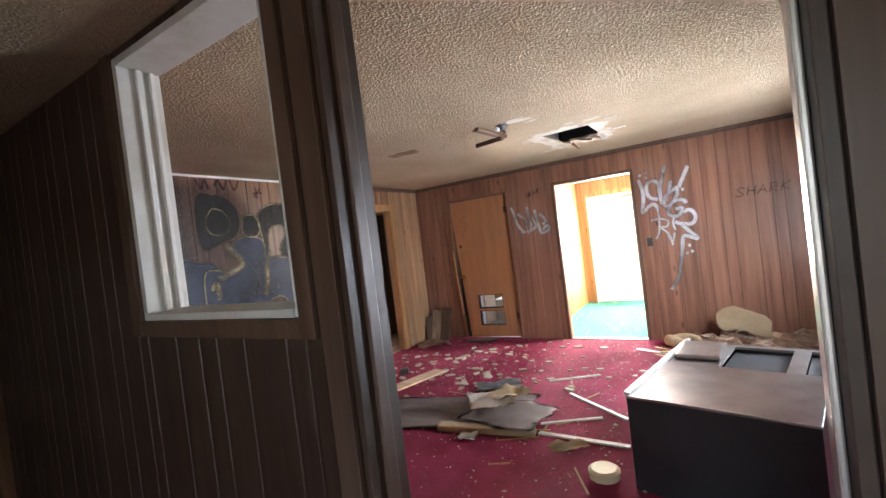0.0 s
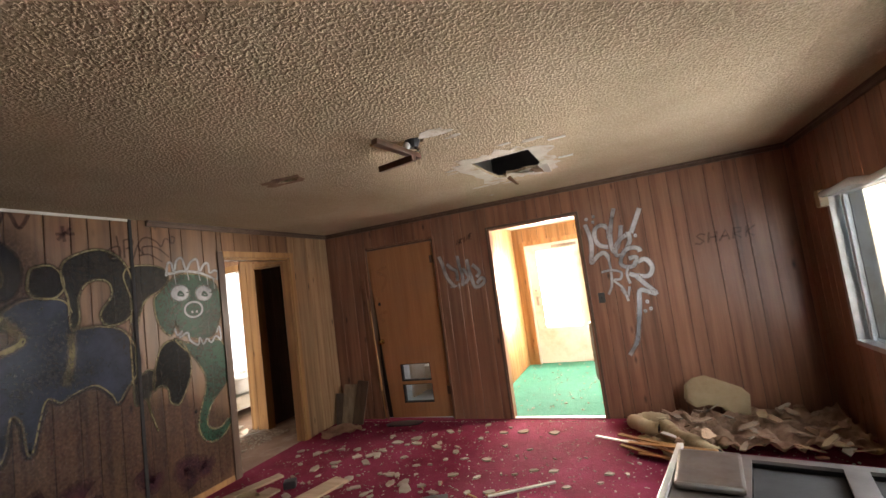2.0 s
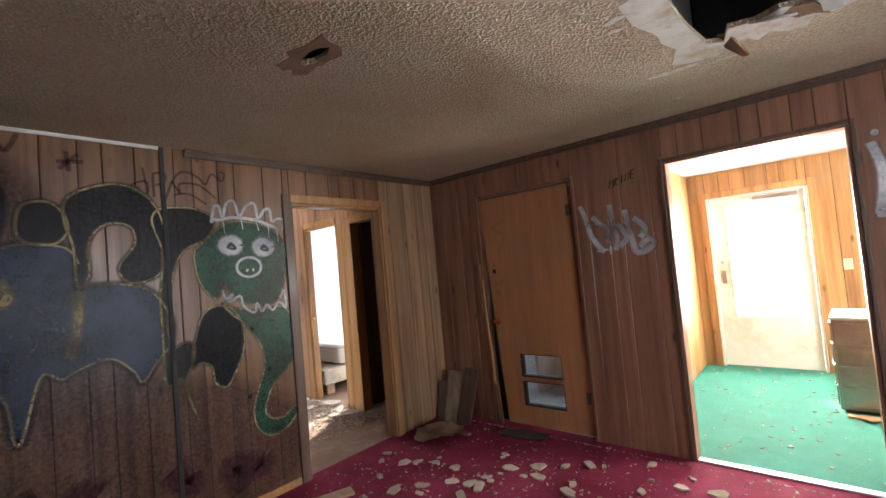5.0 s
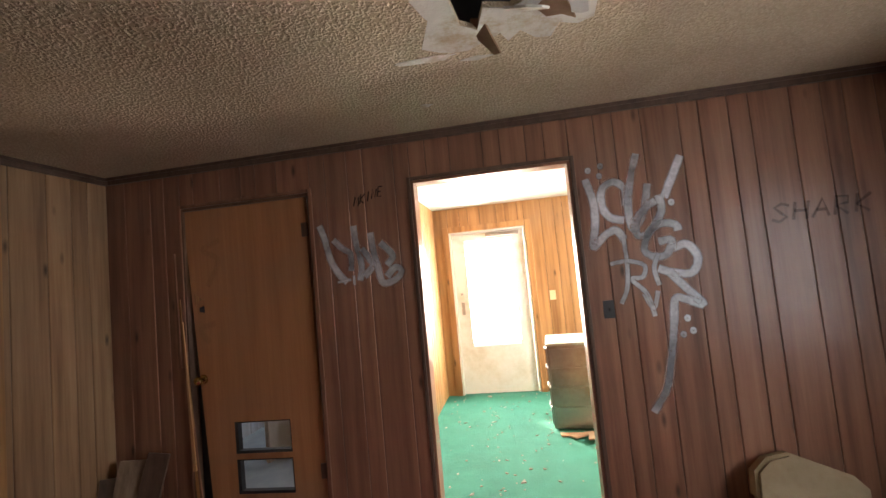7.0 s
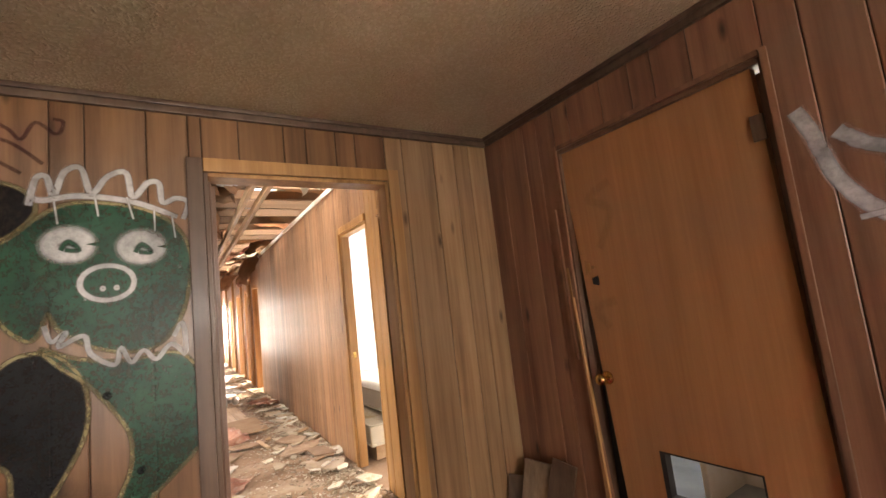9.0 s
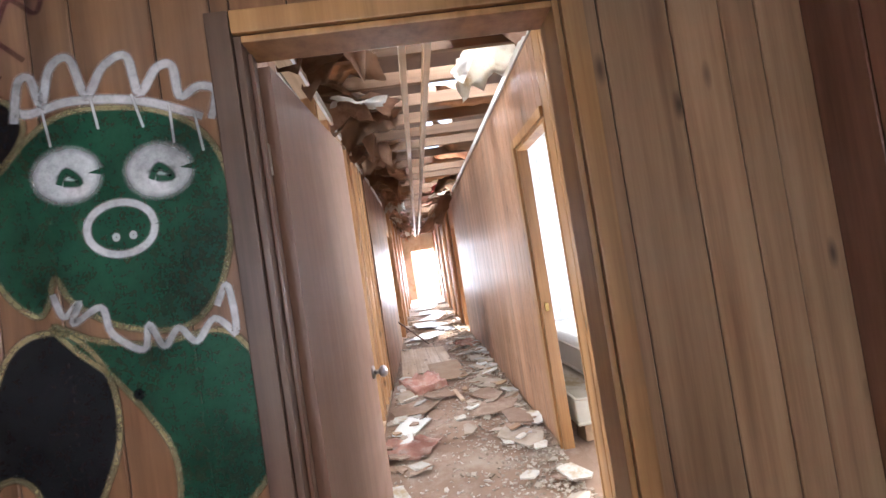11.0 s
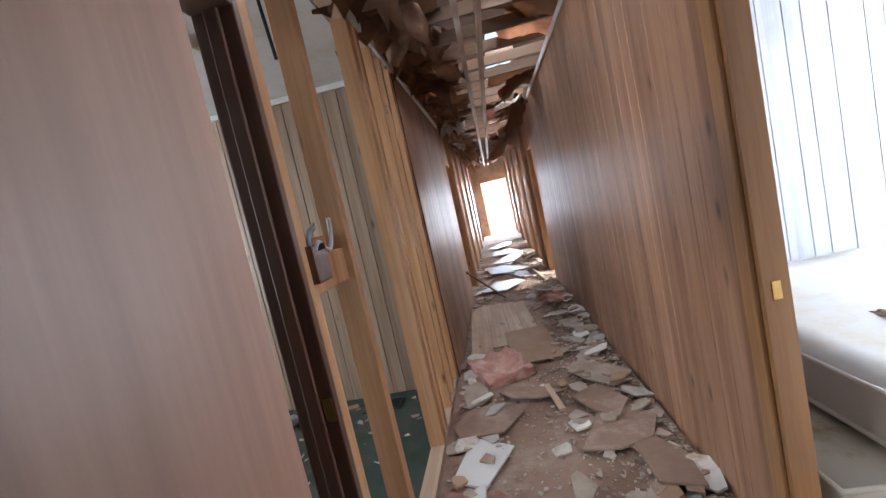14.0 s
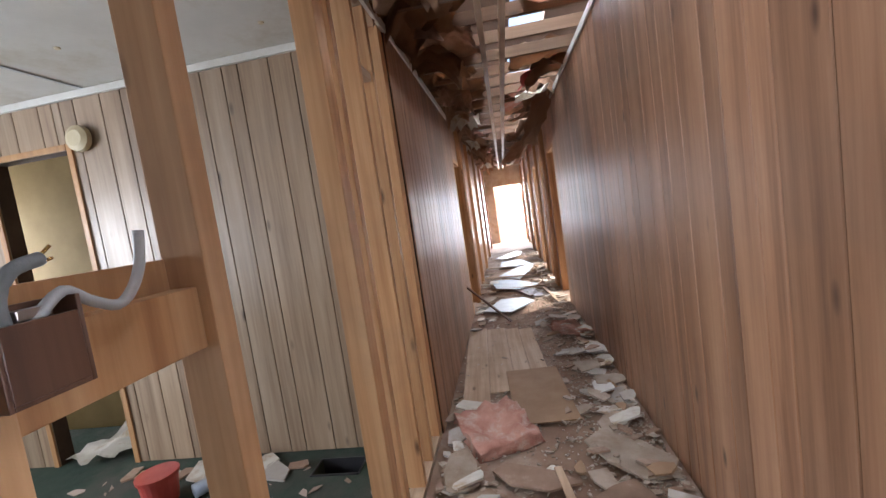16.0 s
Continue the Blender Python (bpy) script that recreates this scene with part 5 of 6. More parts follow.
structure(part("vent_patch", plate(ragged(-2.21, 3.30, 0.17, 0.085, 18, random.Random(4), 0.25), [ragged(-2.20, 3.31, 0.085, 0.034, 9, random.Random(6), 0.2)], ZC - 0.003, ZC - 0.001), KRAFT), "stained plaster round a small ceiling hole", "ceiling")


# ---------- living room things ----------
M = pose(-0.35, 2.43, 0, 0, 0, -12.8)
ap = tagged(empty("toppled_oven"), "toppled black-sided metal oven unit lying on its back", "oven")
ap.matrix_basis = M
part("body", boxes((0, 0.80, 0, 0.02, 0.0, 0.5), (0, 0.02, 0.021, 1.2, 0.0, 0.5), (0.78, 0.80, 0.021, 1.2, 0.0, 0.5), (0.021, 0.779, 1.18, 1.2, 0, 0.5), (0.021, 0.779, 0.021, 1.179, 0.0, 0.02)), BLACKMETAL, ap, "black enamelled sides")
part("front_panel", boxes((-0.004, 0.804, -0.004, 0.66, 0.5005, 0.515), bevel=0.004), STEEL, ap, "brushed steel panel")
part("lip", boxes((-0.012, 0.018, 0.0, 1.2, 0.5155, 0.535), bevel=0.004), ALUMINIUM, ap)
part("door_strip", boxes((0.019, 0.30, 0.661, 1.2, 0.49, 0.506), (0.62, 0.70, 0.661, 1.2, 0.49, 0.506), (0.30, 0.62, 1.15, 1.2, 0.49, 0.506), (0.70, 0.8, 1.15, 1.2, 0.49, 0.506)), STEEL, ap)
part("dark_window", boxes((0.301, 0.619, 0.662, 1.149, 0.46, 0.47), (0.701, 0.778, 0.662, 1.149, 0.46, 0.47)), BLACK, ap, "black oven opening")
pan = tagged(part("metal_cover", boxes((0, 0.26, 0, 0.36, 0, 0.035), bevel=0.014), STEEL), "dented rounded metal cover on the oven", "cover")
pan.matrix_basis = M @ pose(0.03, 0.75, 0.508, 0, 0, 4)

tub = tagged(empty("round_lid", (-0.53, 2.50, 0)), "round cream plastic lid on the carpet", "lid")
bm = bmesh.new()
cyl(bm, 0.085, 0, 0.04, 28, 0.09)
cyl(bm, 0.09, 0.0401, 0.055, 28, 0.07)
part("cap", bm, BEIGE, tub)


def crumple(nx, ny, sx, sy, amp, seed, thick=0.0, freq=3.0, curl=0.0):
    """A crumpled sheet with some thickness."""
    bm = bmesh.new()
    off = Vector((seed * 7.3, seed * 3.1, 0))
    grid = [[None] * ny for _ in range(nx)]
    for i in range(nx):
        for j in range(ny):
            u, v = i / (nx - 1) - 0.5, j / (ny - 1) - 0.5
            p = Vector((u * sx, v * sy, 0))
            h = noise.noise(p * freq + off) * amp + noise.noise(p * freq * 2.7 + off) * amp * 0.5
            e = 1 + 0.22 * noise.noise(Vector((u * 4, v * 4, seed)))
            grid[i][j] = bm.verts.new((p.x * e, p.y * e, h + amp * 1.1 + curl * (u * u + v * v)))
    for i in range(nx - 1):
        for j in range(ny - 1):
            bm.faces.new((grid[i][j], grid[i + 1][j], grid[i + 1][j + 1], grid[i][j + 1]))
    if thick:
        bmesh.ops.solidify(bm, geom=bm.faces[:], thickness=thick)
    return bm


def sheet(name, loc, rz, sx, sy, amp, seed, material, label, category, thick=0.003, n=14, freq=3.0, rx=0, ry=0, curl=0.0, group=""):
    ob = tagged(part(name, crumple(n, n, sx, sy, amp, seed, thick, freq, curl), material, None, "", True), label, category, group)
    ob.matrix_basis = pose(*loc, rx, ry, rz)
    return ob


def slab_mesh(rx, ry, th, seed, n=8):
    r2 = random.Random(seed)
    return plate(ragged(0, 0, rx, ry, n, r2, 0.28, 0.4), [], 0, th)


sheet("vinyl_sheet", (-1.85, 3.08, 0.004), 18, 1.3, 0.62, 0.02, 1, VINYL, "grey flooring sheet lying crumpled on the carpet", "sheet", 0.006, 18, 2.0)
sheet("vinyl_sheet", (-1.35, 3.05, 0.05), -8, 0.62, 0.5, 0.02, 2, VINYL, "grey flooring sheet folded over foam backing", "sheet", 0.006, 12)
tagged(part("foam_strip", boxes((-0.38, 0.38, -0.05, 0.05, 0, 0.05), m=pose(-1.45, 2.82, 0.0, 0, 0, 9), bevel=0.018), FOAM), "yellowed foam strip under the flooring sheet", "foam")
sheet("paper_wad", (-1.52, 3.1, 0.10), 30, 0.36, 0.3, 0.04, 3, PAPER, "crumpled cream paper heap", "paper", 0.004, 10, 7)
sheet("paper_wad", (-1.40, 3.22, 0.10), 70, 0.3, 0.22, 0.06, 4, FOAM, "curled sheet of yellowed paper", "paper", 0.004, 10, 6)
sheet("grey_rag", (-1.72, 3.7, 0.0), 25, 0.42, 0.24, 0.035, 5, RAG, "dark grey rag crumpled on the carpet", "rag", 0.006, 14, 8)
sheet("white_rag", (-1.52, 2.68, 0.0), 0, 0.13, 0.12, 0.03, 6, PAPER, "scrap of white paper", "paper", 0.004, 8, 12)
sheet("white_rag", (-0.8, 2.74, 0.0), 40, 0.24, 0.12, 0.03, 7, FOAM, "scrap of torn foam", "foam", 0.006, 8, 12)
sheet("insulation_cloth", (-3.36, 5.07, 0.0), 40, 0.42, 0.3, 0.05, 8, BATT, "pale crumpled insulation lump near the corner", "insulation", 0.02, 14, 7)
for x, y, l, a, w, nm in ((-0.78, 3.49, 0.67, -38, 0.028, WHITE), (-0.89, 3.16, 0.46, 28, 0.028, WHITE), (-0.75, 2.89, 0.62, -3, 0.04, WHITE), (-1.1, 4.1, 0.5, 32, 0.025, PAPER)):
    tagged(part("trim_strip", boxes((-l / 2, l / 2, -w / 2, w / 2, 0, 0.012), m=pose(x, y, 0.002, 0, 0, a), bevel=0.003), nm), "thin pale trim strip lying on the carpet", "strip", "strips on the carpet")
for x, y, l, a, w, h in ((-2.75, 3.62, 0.95, 74, 0.17, 0.02), (-3.2, 3.3, 1.1, 82, 0.14, 0.018), (-3.4, 3.75, 0.7, 70, 0.1, 0.018)):
    tagged(part("loose_board", boxes((-l / 2, l / 2, -w / 2, w / 2, 0, h), m=pose(x, y, 0.002, 0, 0, a), bevel=0.004), PINE_X), "loose dusty board on the carpet", "board", "boards along the wall")
tagged(part("black_block", boxes((-0.05, 0.05, -0.04, 0.04, 0, 0.06), m=pose(-2.98, 3.87, 0.021, 4, 0, 30), bevel=0.014), BLACKMETAL), "small black plastic block", "block")
sheet("dark_rag", (-3.35, 2.95, 0.0), 80, 0.8, 0.42, 0.06, 9, RAG, "heap of dark rags along the wall", "rag", 0.01, 16, 7)
sheet("foam_scrap", (-3.15, 3.45, 0.02), 60, 0.4, 0.26, 0.05, 10, FOAM, "torn piece of yellow foam", "foam", 0.01, 10, 7)
sheet("foam_scrap", (-2.35, 2.55, 0.0), 20, 0.34, 0.22, 0.03, 11, FOAM, "torn piece of yellow foam", "foam", 0.01, 10, 7)
for x, rz, ry, w, l, mt in ((-3.50, 20, 14, 0.16, 0.46, GREYWOOD), (-3.37, 8, 20, 0.14, 0.5, DARKTRIM), (-3.60, 35, 10, 0.12, 0.36, DARKTRIM)):
    tagged(part("leaning_board", boxes((-w / 2, w / 2, -0.009, 0.009, 0, l), m=pose(x, 5.40, 0.0, -16, ry * 0.4, rz), bevel=0.003), mt), "short board leaning in the corner", "board", "boards leaning in the corner")

bm = plate([(0, 0.16), (0.02, 0.29), (0.09, 0.35), (0.19, 0.37), (0.45, 0.26), (0.5, 0.2), (0.47, 0.02), (0.40, 0.05), (0.33, 0.03), (0.28, 0.1), (0.18, 0.12), (0.08, 0.10)], [], -0.05, 0.05)
bmesh.ops.bevel(bm, geom=[e for e in bm.edges if len(e.link_faces) == 2 and e.calc_face_angle() > 0.9], offset=0.018, segments=2, affect="EDGES")
cu = tagged(part("foam_cushion", bm, FOAM), "torn beige foam cushion leaning on the wall", "cushion")
cu.matrix_basis = pose(0.10, 5.44, 0.04, 74, 0, 0)
hose = tagged(empty("flexible_duct", (0, 0, 0)), "collapsed beige flexible duct in two lengths on the rubble", "duct")
for line in ([(-0.08, 5.24), (-0.24, 5.31), (-0.34, 5.26), (-0.27, 5.15), (-0.14, 5.08)], [(-0.10, 5.12), (-0.06, 5.0), (0.02, 4.84), (0.1, 4.7), (0.18, 4.58)]):
    way = smooth_line(line, False, 10)
    bm = bmesh.new()
    tube(bm, [(a, b, 0.085 + 0.012 * math.sin(0.3 * k)) for k, (a, b) in enumerate(way)], [0.06 + 0.004 * math.sin(2.1 * k) for k in range(len(way))], 14)
    part("sleeve", bm, FOAM, hose, smooth=True)
    # black disc on the closed sleeve paints the dark inside of its end
    bm = bmesh.new()
    d = Vector((way[-1][0] - way[-3][0], way[-1][1] - way[-3][1], 0)).normalized()
    e1 = Vector((way[-1][0], way[-1][1], 0.085 + 0.012 * math.sin(0.3 * (len(way) - 1))))
    tube(bm, [e1 + d * 0.001, e1 + d * 0.004], 0.05, 14)
    part("open_end", bm, BLACK, hose, "black disc as shade inside the duct end")
sheet("rubble_mound", (0.55, 5.1, 0.0), 0, 1.25, 0.75, 0.085, 12, BATT, "heap of broken plaster and insulation against the wall", "rubble heap", 0.02, 40, 11)
sheet("rubble_mound", (0.05, 4.95, 0.0), 30, 0.6, 0.45, 0.045, 13, FOAM, "heap of torn foam and paper", "rubble heap", 0.02, 28, 13)
for k in range(9):
    r2 = random.Random(40 + k)
    tagged(part("lath_strip", boxes((-0.3, 0.3, -0.02, 0.02, 0, 0.008), m=pose(-0.15 + r2.uniform(-0.25, 0.3), 4.72 + r2.uniform(-0.15, 0.25), 0.02 + 0.012 * k, r2.uniform(-4, 4), r2.uniform(-4, 4), r2.uniform(-50, -15)), bevel=0.002), TRIM if k % 3 else WHITE), "splintered thin lath on the rubble", "lath", "laths on the rubble")
r3 = random.Random(77)
for k in range(44):
    ob = tagged(part("plaster_fragment", slab_mesh(r3.uniform(0.03, 0.10), r3.uniform(0.02, 0.05), 0.009, 900 + k, 5), (DUSTY, FOAM, DUSTY, BATT, KRAFT, PLASTER)[k % 6]), "broken plaster fragment on the rubble heap", "plaster", "fragments on the heap")
    ob.matrix_basis = pose(r3.uniform(-0.2, 1.1), r3.uniform(4.6, 5.45), r3.uniform(0.06, 0.17), r3.uniform(-28, 28), r3.uniform(-28, 28), r3.uniform(0, 360))

frag = [slab_mesh(0.04 + 0.010 * k, 0.025 + 0.006 * k, 0.010, 300 + k, 5 + k % 2) for k in range(6)]
frag = [mesh_of("fragment", b, PLASTER) for b in frag]
for k in range(130):
    x, y = r3.gauss(-2.2, 0.75), r3.gauss(4.2, 0.6)
    if not (XW + 0.15 < x < 0.9 and 2.2 < y < 5.4):
        continue
    ob = tagged(new("plaster_fragment", frag[k % 6]), "pale broken plaster fragment on the crimson carpet", "plaster", "plaster fragments on the carpet")
    s = r3.uniform(0.25, 0.8)
    ob.matrix_basis = pose(x, y, 0.003, r3.uniform(-5, 5), r3.uniform(-5, 5), r3.uniform(0, 360)) @ Matrix.Diagonal((s, s, 1, 1))


def bits(name, n, area, size, material, seed, label, thick=0.35, tilt=14):
    """Countless small chips as one mesh."""
    r2 = random.Random(seed)
    verts, faces = [], []
    for _ in range(n):
        x, y, z = area(r2)
        s = size * r2.uniform(0.35, 1.3) * (2.0 if r2.random() < 0.06 else 1)
        m = pose(x, y, z, r2.uniform(-tilt, tilt), r2.uniform(-tilt, tilt), r2.uniform(0, 360))
        k = r2.choice((3, 4, 5))
        loop = ragged(0, 0, s, s * r2.uniform(0.35, 1), k, r2, 0.35)
        b = len(verts)
        for h in (0, s * thick):
            verts += [m @ Vector((px, py, h)) for px, py in loop]
        faces.append(list(range(b + k, b + 2 * k)))
        faces += [[b + i, b + (i + 1) % k, b + k + (i + 1) % k, b + k + i] for i in range(k)]
    me = bpy.data.meshes.new(name)
    me.from_pydata(verts, [], faces)
    me.materials.append(material)
    return tagged(new(name, me), label, "debris", kind="stuff")


bits("carpet_debris", 3400, lambda r: (r.uniform(-3.6, 1.0), min(5.5, r.gauss(4.1, 1.1)) if r.random() < 0.7 else r.uniform(1.2, 5.5), 0.002), 0.008, CHIPS, 1, "small pale plaster chips over the carpet")
bits("hall_debris", 260, lambda r: (r.uniform(-1.8, 0.7), r.uniform(5.75, 8.2), 0.006), 0.012, CHIPS, 2, "small pale chips on the green carpet")
for k in range(16):
    l = r3.uniform(0.08, 0.3)
    tagged(part("splinter", boxes((-l / 2, l / 2, -0.006, 0.006, 0, 0.006), m=pose(r3.uniform(-2.4, -0.6), r3.uniform(2.3, 4.4), 0.003, 0, 0, r3.uniform(0, 360))), TRIM), "thin wood splinter on the carpet", "splinter", "splinters on the carpet")
tagged(part("metal_scrap", slab_mesh(0.2, 0.09, 0.012, 51), BLACKMETAL), "dark metal scrap below the door", "scrap").matrix_basis = pose(-2.75, 5.42, 0.003, 0, 0, 4)
sw = tagged(empty("light_switch", (-0.46, YN - 0.006, 1.12)), "dark light switch beside the hall doorway", "switch")
part("plate", boxes((-0.03, 0.03, -0.008, 0, 0, 0.1), bevel=0.003), BLACKMETAL, sw)
part("toggle", boxes((-0.006, 0.006, -0.02, -0.008, 0.04, 0.06), bevel=0.002), BLACK, sw)
sw2 = tagged(empty("light_switch", (-0.55, 8.274, 1.06)), "cream light switch beside the back door", "switch")
part("plate", boxes((-0.035, 0.035, -0.008, 0, 0, 0.11), bevel=0.003), BEIGE, sw2)
part("toggle", boxes((-0.006, 0.006, -0.02, -0.008, 0.045, 0.065), bevel=0.002), BEIGE, sw2)

cab = tagged(empty("drawer_cabinet", (-0.75, 7.02, 0), -4), "grey metal drawer cabinet with dented drawers", "cabinet")
part("body", boxes((0, 0.6, 0.0, 0.5, 0.02, 0.74), bevel=0.008), STEEL, cab)
# white top: the sunlight falling on it is put into its colour
part("top", boxes((-0.01, 0.61, -0.01, 0.51, 0.741, 0.765), bevel=0.008), WHITE, cab)
for k in range(4):
    d = part("drawer", boxes((-0.012, -0.001, 0.02, 0.48, 0.05 + 0.17 * k, 0.205 + 0.17 * k), bevel=0.004), STEEL, cab)
    part("handle", boxes((-0.03, -0.0125, 0.18, 0.32, 0.17 + 0.17 * k, 0.185 + 0.17 * k), bevel=0.004), ALUMINIUM, d)
    d = part("drawer", boxes((0.02, 0.58, -0.012, -0.001, 0.05 + 0.17 * k, 0.205 + 0.17 * k), bevel=0.004), STEEL, cab)
for k in range(5):
    tagged(part("wood_scrap", slab_mesh(0.12, 0.04, 0.012, 60 + k, 5), CARDBOARD), "torn brown board scrap by the cabinet", "scrap", "scraps by the cabinet").matrix_basis = pose(-0.62 + 0.08 * k, 6.9 - 0.04 * (k % 3), 0.006 + 0.012 * k, 0, 3, 40 * k)
strokes_hall = [[(6.2 + 0.12 * k + 0.1 * math.sin(k * 2.1 + j), 0.6 + 0.3 * j + 0.1 * math.cos(k * 1.7)) for k in range(7)] for j in range(4)]
bm = bmesh.new()
uvl = bm.loops.layers.uv.new("UVMap")
for line in strokes_hall:
    stroke_into(bm, uvl, lambda u, z: Vector((-1.8925, u, z)), smooth_line(line), 0.03)
tagged(part("hall_graffiti", bm, SPRAY_BLUE), "blue sprayed scrawl on the hall wall", "graffiti")
# store room seen through the flap
tagged(part("store_shelf", boxes((-3.2, -2.3, 6.9, 7.3, 0.0, 0.35), (-3.2, -3.16, 6.5, 6.9, 0.0, 0.5), bevel=0.01), WHITE), "low white shelf unit in the store room", "shelf")


# ---------- bedroom ----------
def cushion_box(name, loc, rz, sx, sy, sz, material, parent_label, category, r=0.05):
    e = tagged(empty(name, loc, rz), parent_label, category)
    bm = boxes((0, sx, 0, sy, 0, sz))
    bmesh.ops.subdivide_edges(bm, edges=bm.edges[:], cuts=7, use_grid_fill=True)
    for v in bm.verts:
        u, w = v.co.x / sx - 0.5, v.co.y / sy - 0.5
        v.co.z += 0.02 * noise.noise(v.co * 2.2) * (v.co.z / sz) - 0.02 * (4 * u * u) * (v.co.z / sz)
        v.co.x += 0.008 * noise.noise(v.co * 6)
        v.co.y += 0.008 * noise.noise(v.co * 6 + Vector((9, 0, 0)))
    part("cover", bm, material, e, smooth=True)
    for z in (0.012, sz - 0.02):
        bm = bmesh.new()
        tube(bm, [(0, 0, z), (sx / 2, -0.006, z), (sx, 0, z), (sx + 0.006, sy / 2, z), (sx, sy, z), (0, sy, z), (-0.006, sy / 2, z), (0, 0, z)], 0.01, 8)
        part("piping", bm, material, e, smooth=True)
    return e


cushion_box("box_spring", (-7.10, 5.285, 0.14), 1.0, 1.69, 1.3, 0.2, TICKING, "stained cream box spring on blocks", "box spring")
cushion_box("mattress", (-7.09, 5.47, 0.365), 2.0, 1.72, 1.3, 0.21, CLOTH, "bare white quilted mattress on a box spring", "mattress")
for x, y in ((-5.55, 5.42), (-6.9, 5.42), (-5.55, 6.4), (-6.9, 6.4)):
    tagged(part("bed_block", boxes((-0.06, 0.06, -0.06, 0.06, 0, 0.14), m=pose(x, y, 0, 0, 0, 10), bevel=0.005), PINE_X), "wooden block under the box spring", "block", "blocks under the bed")
for k in range(4):
    sheet("mattress_scrap", (-6.0 + 0.13 * k, 5.95 + 0.06 * (k % 2), 0.572), 40 * k, 0.12, 0.05, 0.012, 70 + k, KRAFT, "torn scrap lying on the mattress", "scrap", 0.002, 6, 12)
sheet("hanging_ceiling_piece", (-6.3, 6.3, 2.2), 10, 0.8, 0.5, 0.08, 20, PAPER, "torn white ceiling board hanging in the bedroom", "ceiling board", 0.006, 12, 4, 20, 12)

# ---------- corridor ceiling ----------
jm = mesh_of("joist", boxes((-0.02, 0.02, 3.7, 5.45, 2.6, 2.69), bevel=0.003), PINE_Y)
for k in range(39):
    ob = tagged(new("ceiling_joist", jm), "bare ceiling joist over the stripped corridor", "joist", "ceiling joists")
    ob.matrix_basis = pose(-4.25 - 0.41 * k, 0, 0.0)
    rj = random.Random(k)
for y, z in ((4.50, 2.57), (4.64, 2.57)):
    tagged(part("ridge_board", boxes((-20.0, -3.9, y - 0.02, y + 0.02, z - 0.05, z + 0.028), bevel=0.003), PINE_X), "long pale board along the corridor ceiling", "board", "long ceiling boards")
rb = random.Random(21)
batts = [mesh_of("batt", crumple(12, 9, 0.42, 0.55, 0.09, 30 + k, 0.05, 5), m, True) for k, m in enumerate((BATT, KRAFT, BATT, PINK, KRAFT, BATT))]
for k in range(37):
    x = -4.45 - 0.41 * k
    for y, chance in ((4.13, 0.92), (4.98, 0.6)):
        if rb.random() < chance:
            ob = tagged(new("insulation_batt", batts[rb.randrange(6)]), "sagging torn insulation batt between the joists", "insulation", "hanging insulation")
            ob.matrix_basis = pose(x + rb.uniform(-0.05, 0.05), y + rb.uniform(-0.06, 0.08), 2.50 + rb.uniform(0.0, 0.12), rb.uniform(-22, 22), rb.uniform(-14, 14), rb.uniform(-12, 12)) @ Matrix.Diagonal((rb.uniform(0.85, 1.1), rb.uniform(0.8, 1.15), rb.uniform(0.7, 1.4), 1))
folds = [mesh_of("fold", crumple(14, 9, 0.36, 0.62, 0.11, 60 + k, 0.012, 6, -0.5), m, True) for k, m in enumerate((KRAFT, BATT, KRAFT, BATT, KRAFT, PAPER))]
for k in range(40):
    x = -4.5 - 0.39 * k
    y = 4.02 + rb.uniform(-0.03, 0.16) if rb.random() < 0.8 else 5.08 + rb.uniform(-0.06, 0.03)
    ob = tagged(new("insulation_fold", folds[rb.choice((0, 1, 2, 3, 4, 0, 1, 2, 3, 4, 5))]), "torn paper-faced insulation drooping from the joists", "insulation", "hanging insulation")
    ob.matrix_basis = pose(x, y, 2.53 + rb.uniform(0, 0.09), rb.uniform(-24, 24), rb.uniform(-18, 18), rb.uniform(-25, 25)) @ Matrix.Diagonal((rb.uniform(0.7, 1.1), rb.uniform(0.5, 0.9), rb.uniform(0.7, 1.3), 1))
for x, y, z, rx, ry, rz, sx, sy, mt, s in ((-10.4, 5.08, 2.35, 70, 10, 20, 0.5, 0.7, KRAFT, 41), (-11.3, 5.08, 2.3, 80, 0, 5, 0.5, 0.5, PINK, 42), (-9.2, 5.0, 2.52, 30, 0, 10, 0.35, 0.4, REDPLASTIC, 43), (-9.8, 4.95, 2.45, 10, 10, 0, 0.6, 0.35, PAPER, 44), (-12.2, 4.0, 2.35, -60, 0, 0, 0.6, 0.5, KRAFT, 45), (-5.6, 4.15, 2.5, -8, 14, 10, 0.5, 0.36, WHITE, 46), (-13.5, 4.9, 2.3, 50, 0, 30, 0.7, 0.5, BATT, 47)):
    sheet("hanging_insulation", (x, y, z), rz, sx, sy, 0.06, s, mt, "torn facing hanging from the corridor ceiling", "insulation", 0.01, 10, 5, rx, ry, 0, "hanging insulation")

# ---------- corridor floor ----------
ps = tagged(empty("wallboard_sheet", (-8.75, 4.34, 0.012), 3), "fallen pale wall panel lying along the corridor floor", "panel")
x0 = -0.36
for k, w in enumerate((0.2, 0.2, 0.14, 0.14)):
    part("plank", boxes((-0.95 + 0.06 * k, 0.9 - 0.16 * k, x0 + 0.002, x0 + w - 0.002, 0, 0.012), bevel=0.002), PINE_X, ps)
    x0 += w
tagged(part("fallen_hardboard", boxes((-0.42, 0.42, -0.2, 0.2, 0, 0.008), m=pose(-7.93, 4.57, 0.03, 0, 1, 4), bevel=0.002), CARDBOARD), "brown hardboard sheet on the corridor floor", "board")
bm = boxes((-0.25, 0.25, -0.21, 0.21, 0, 0.07))
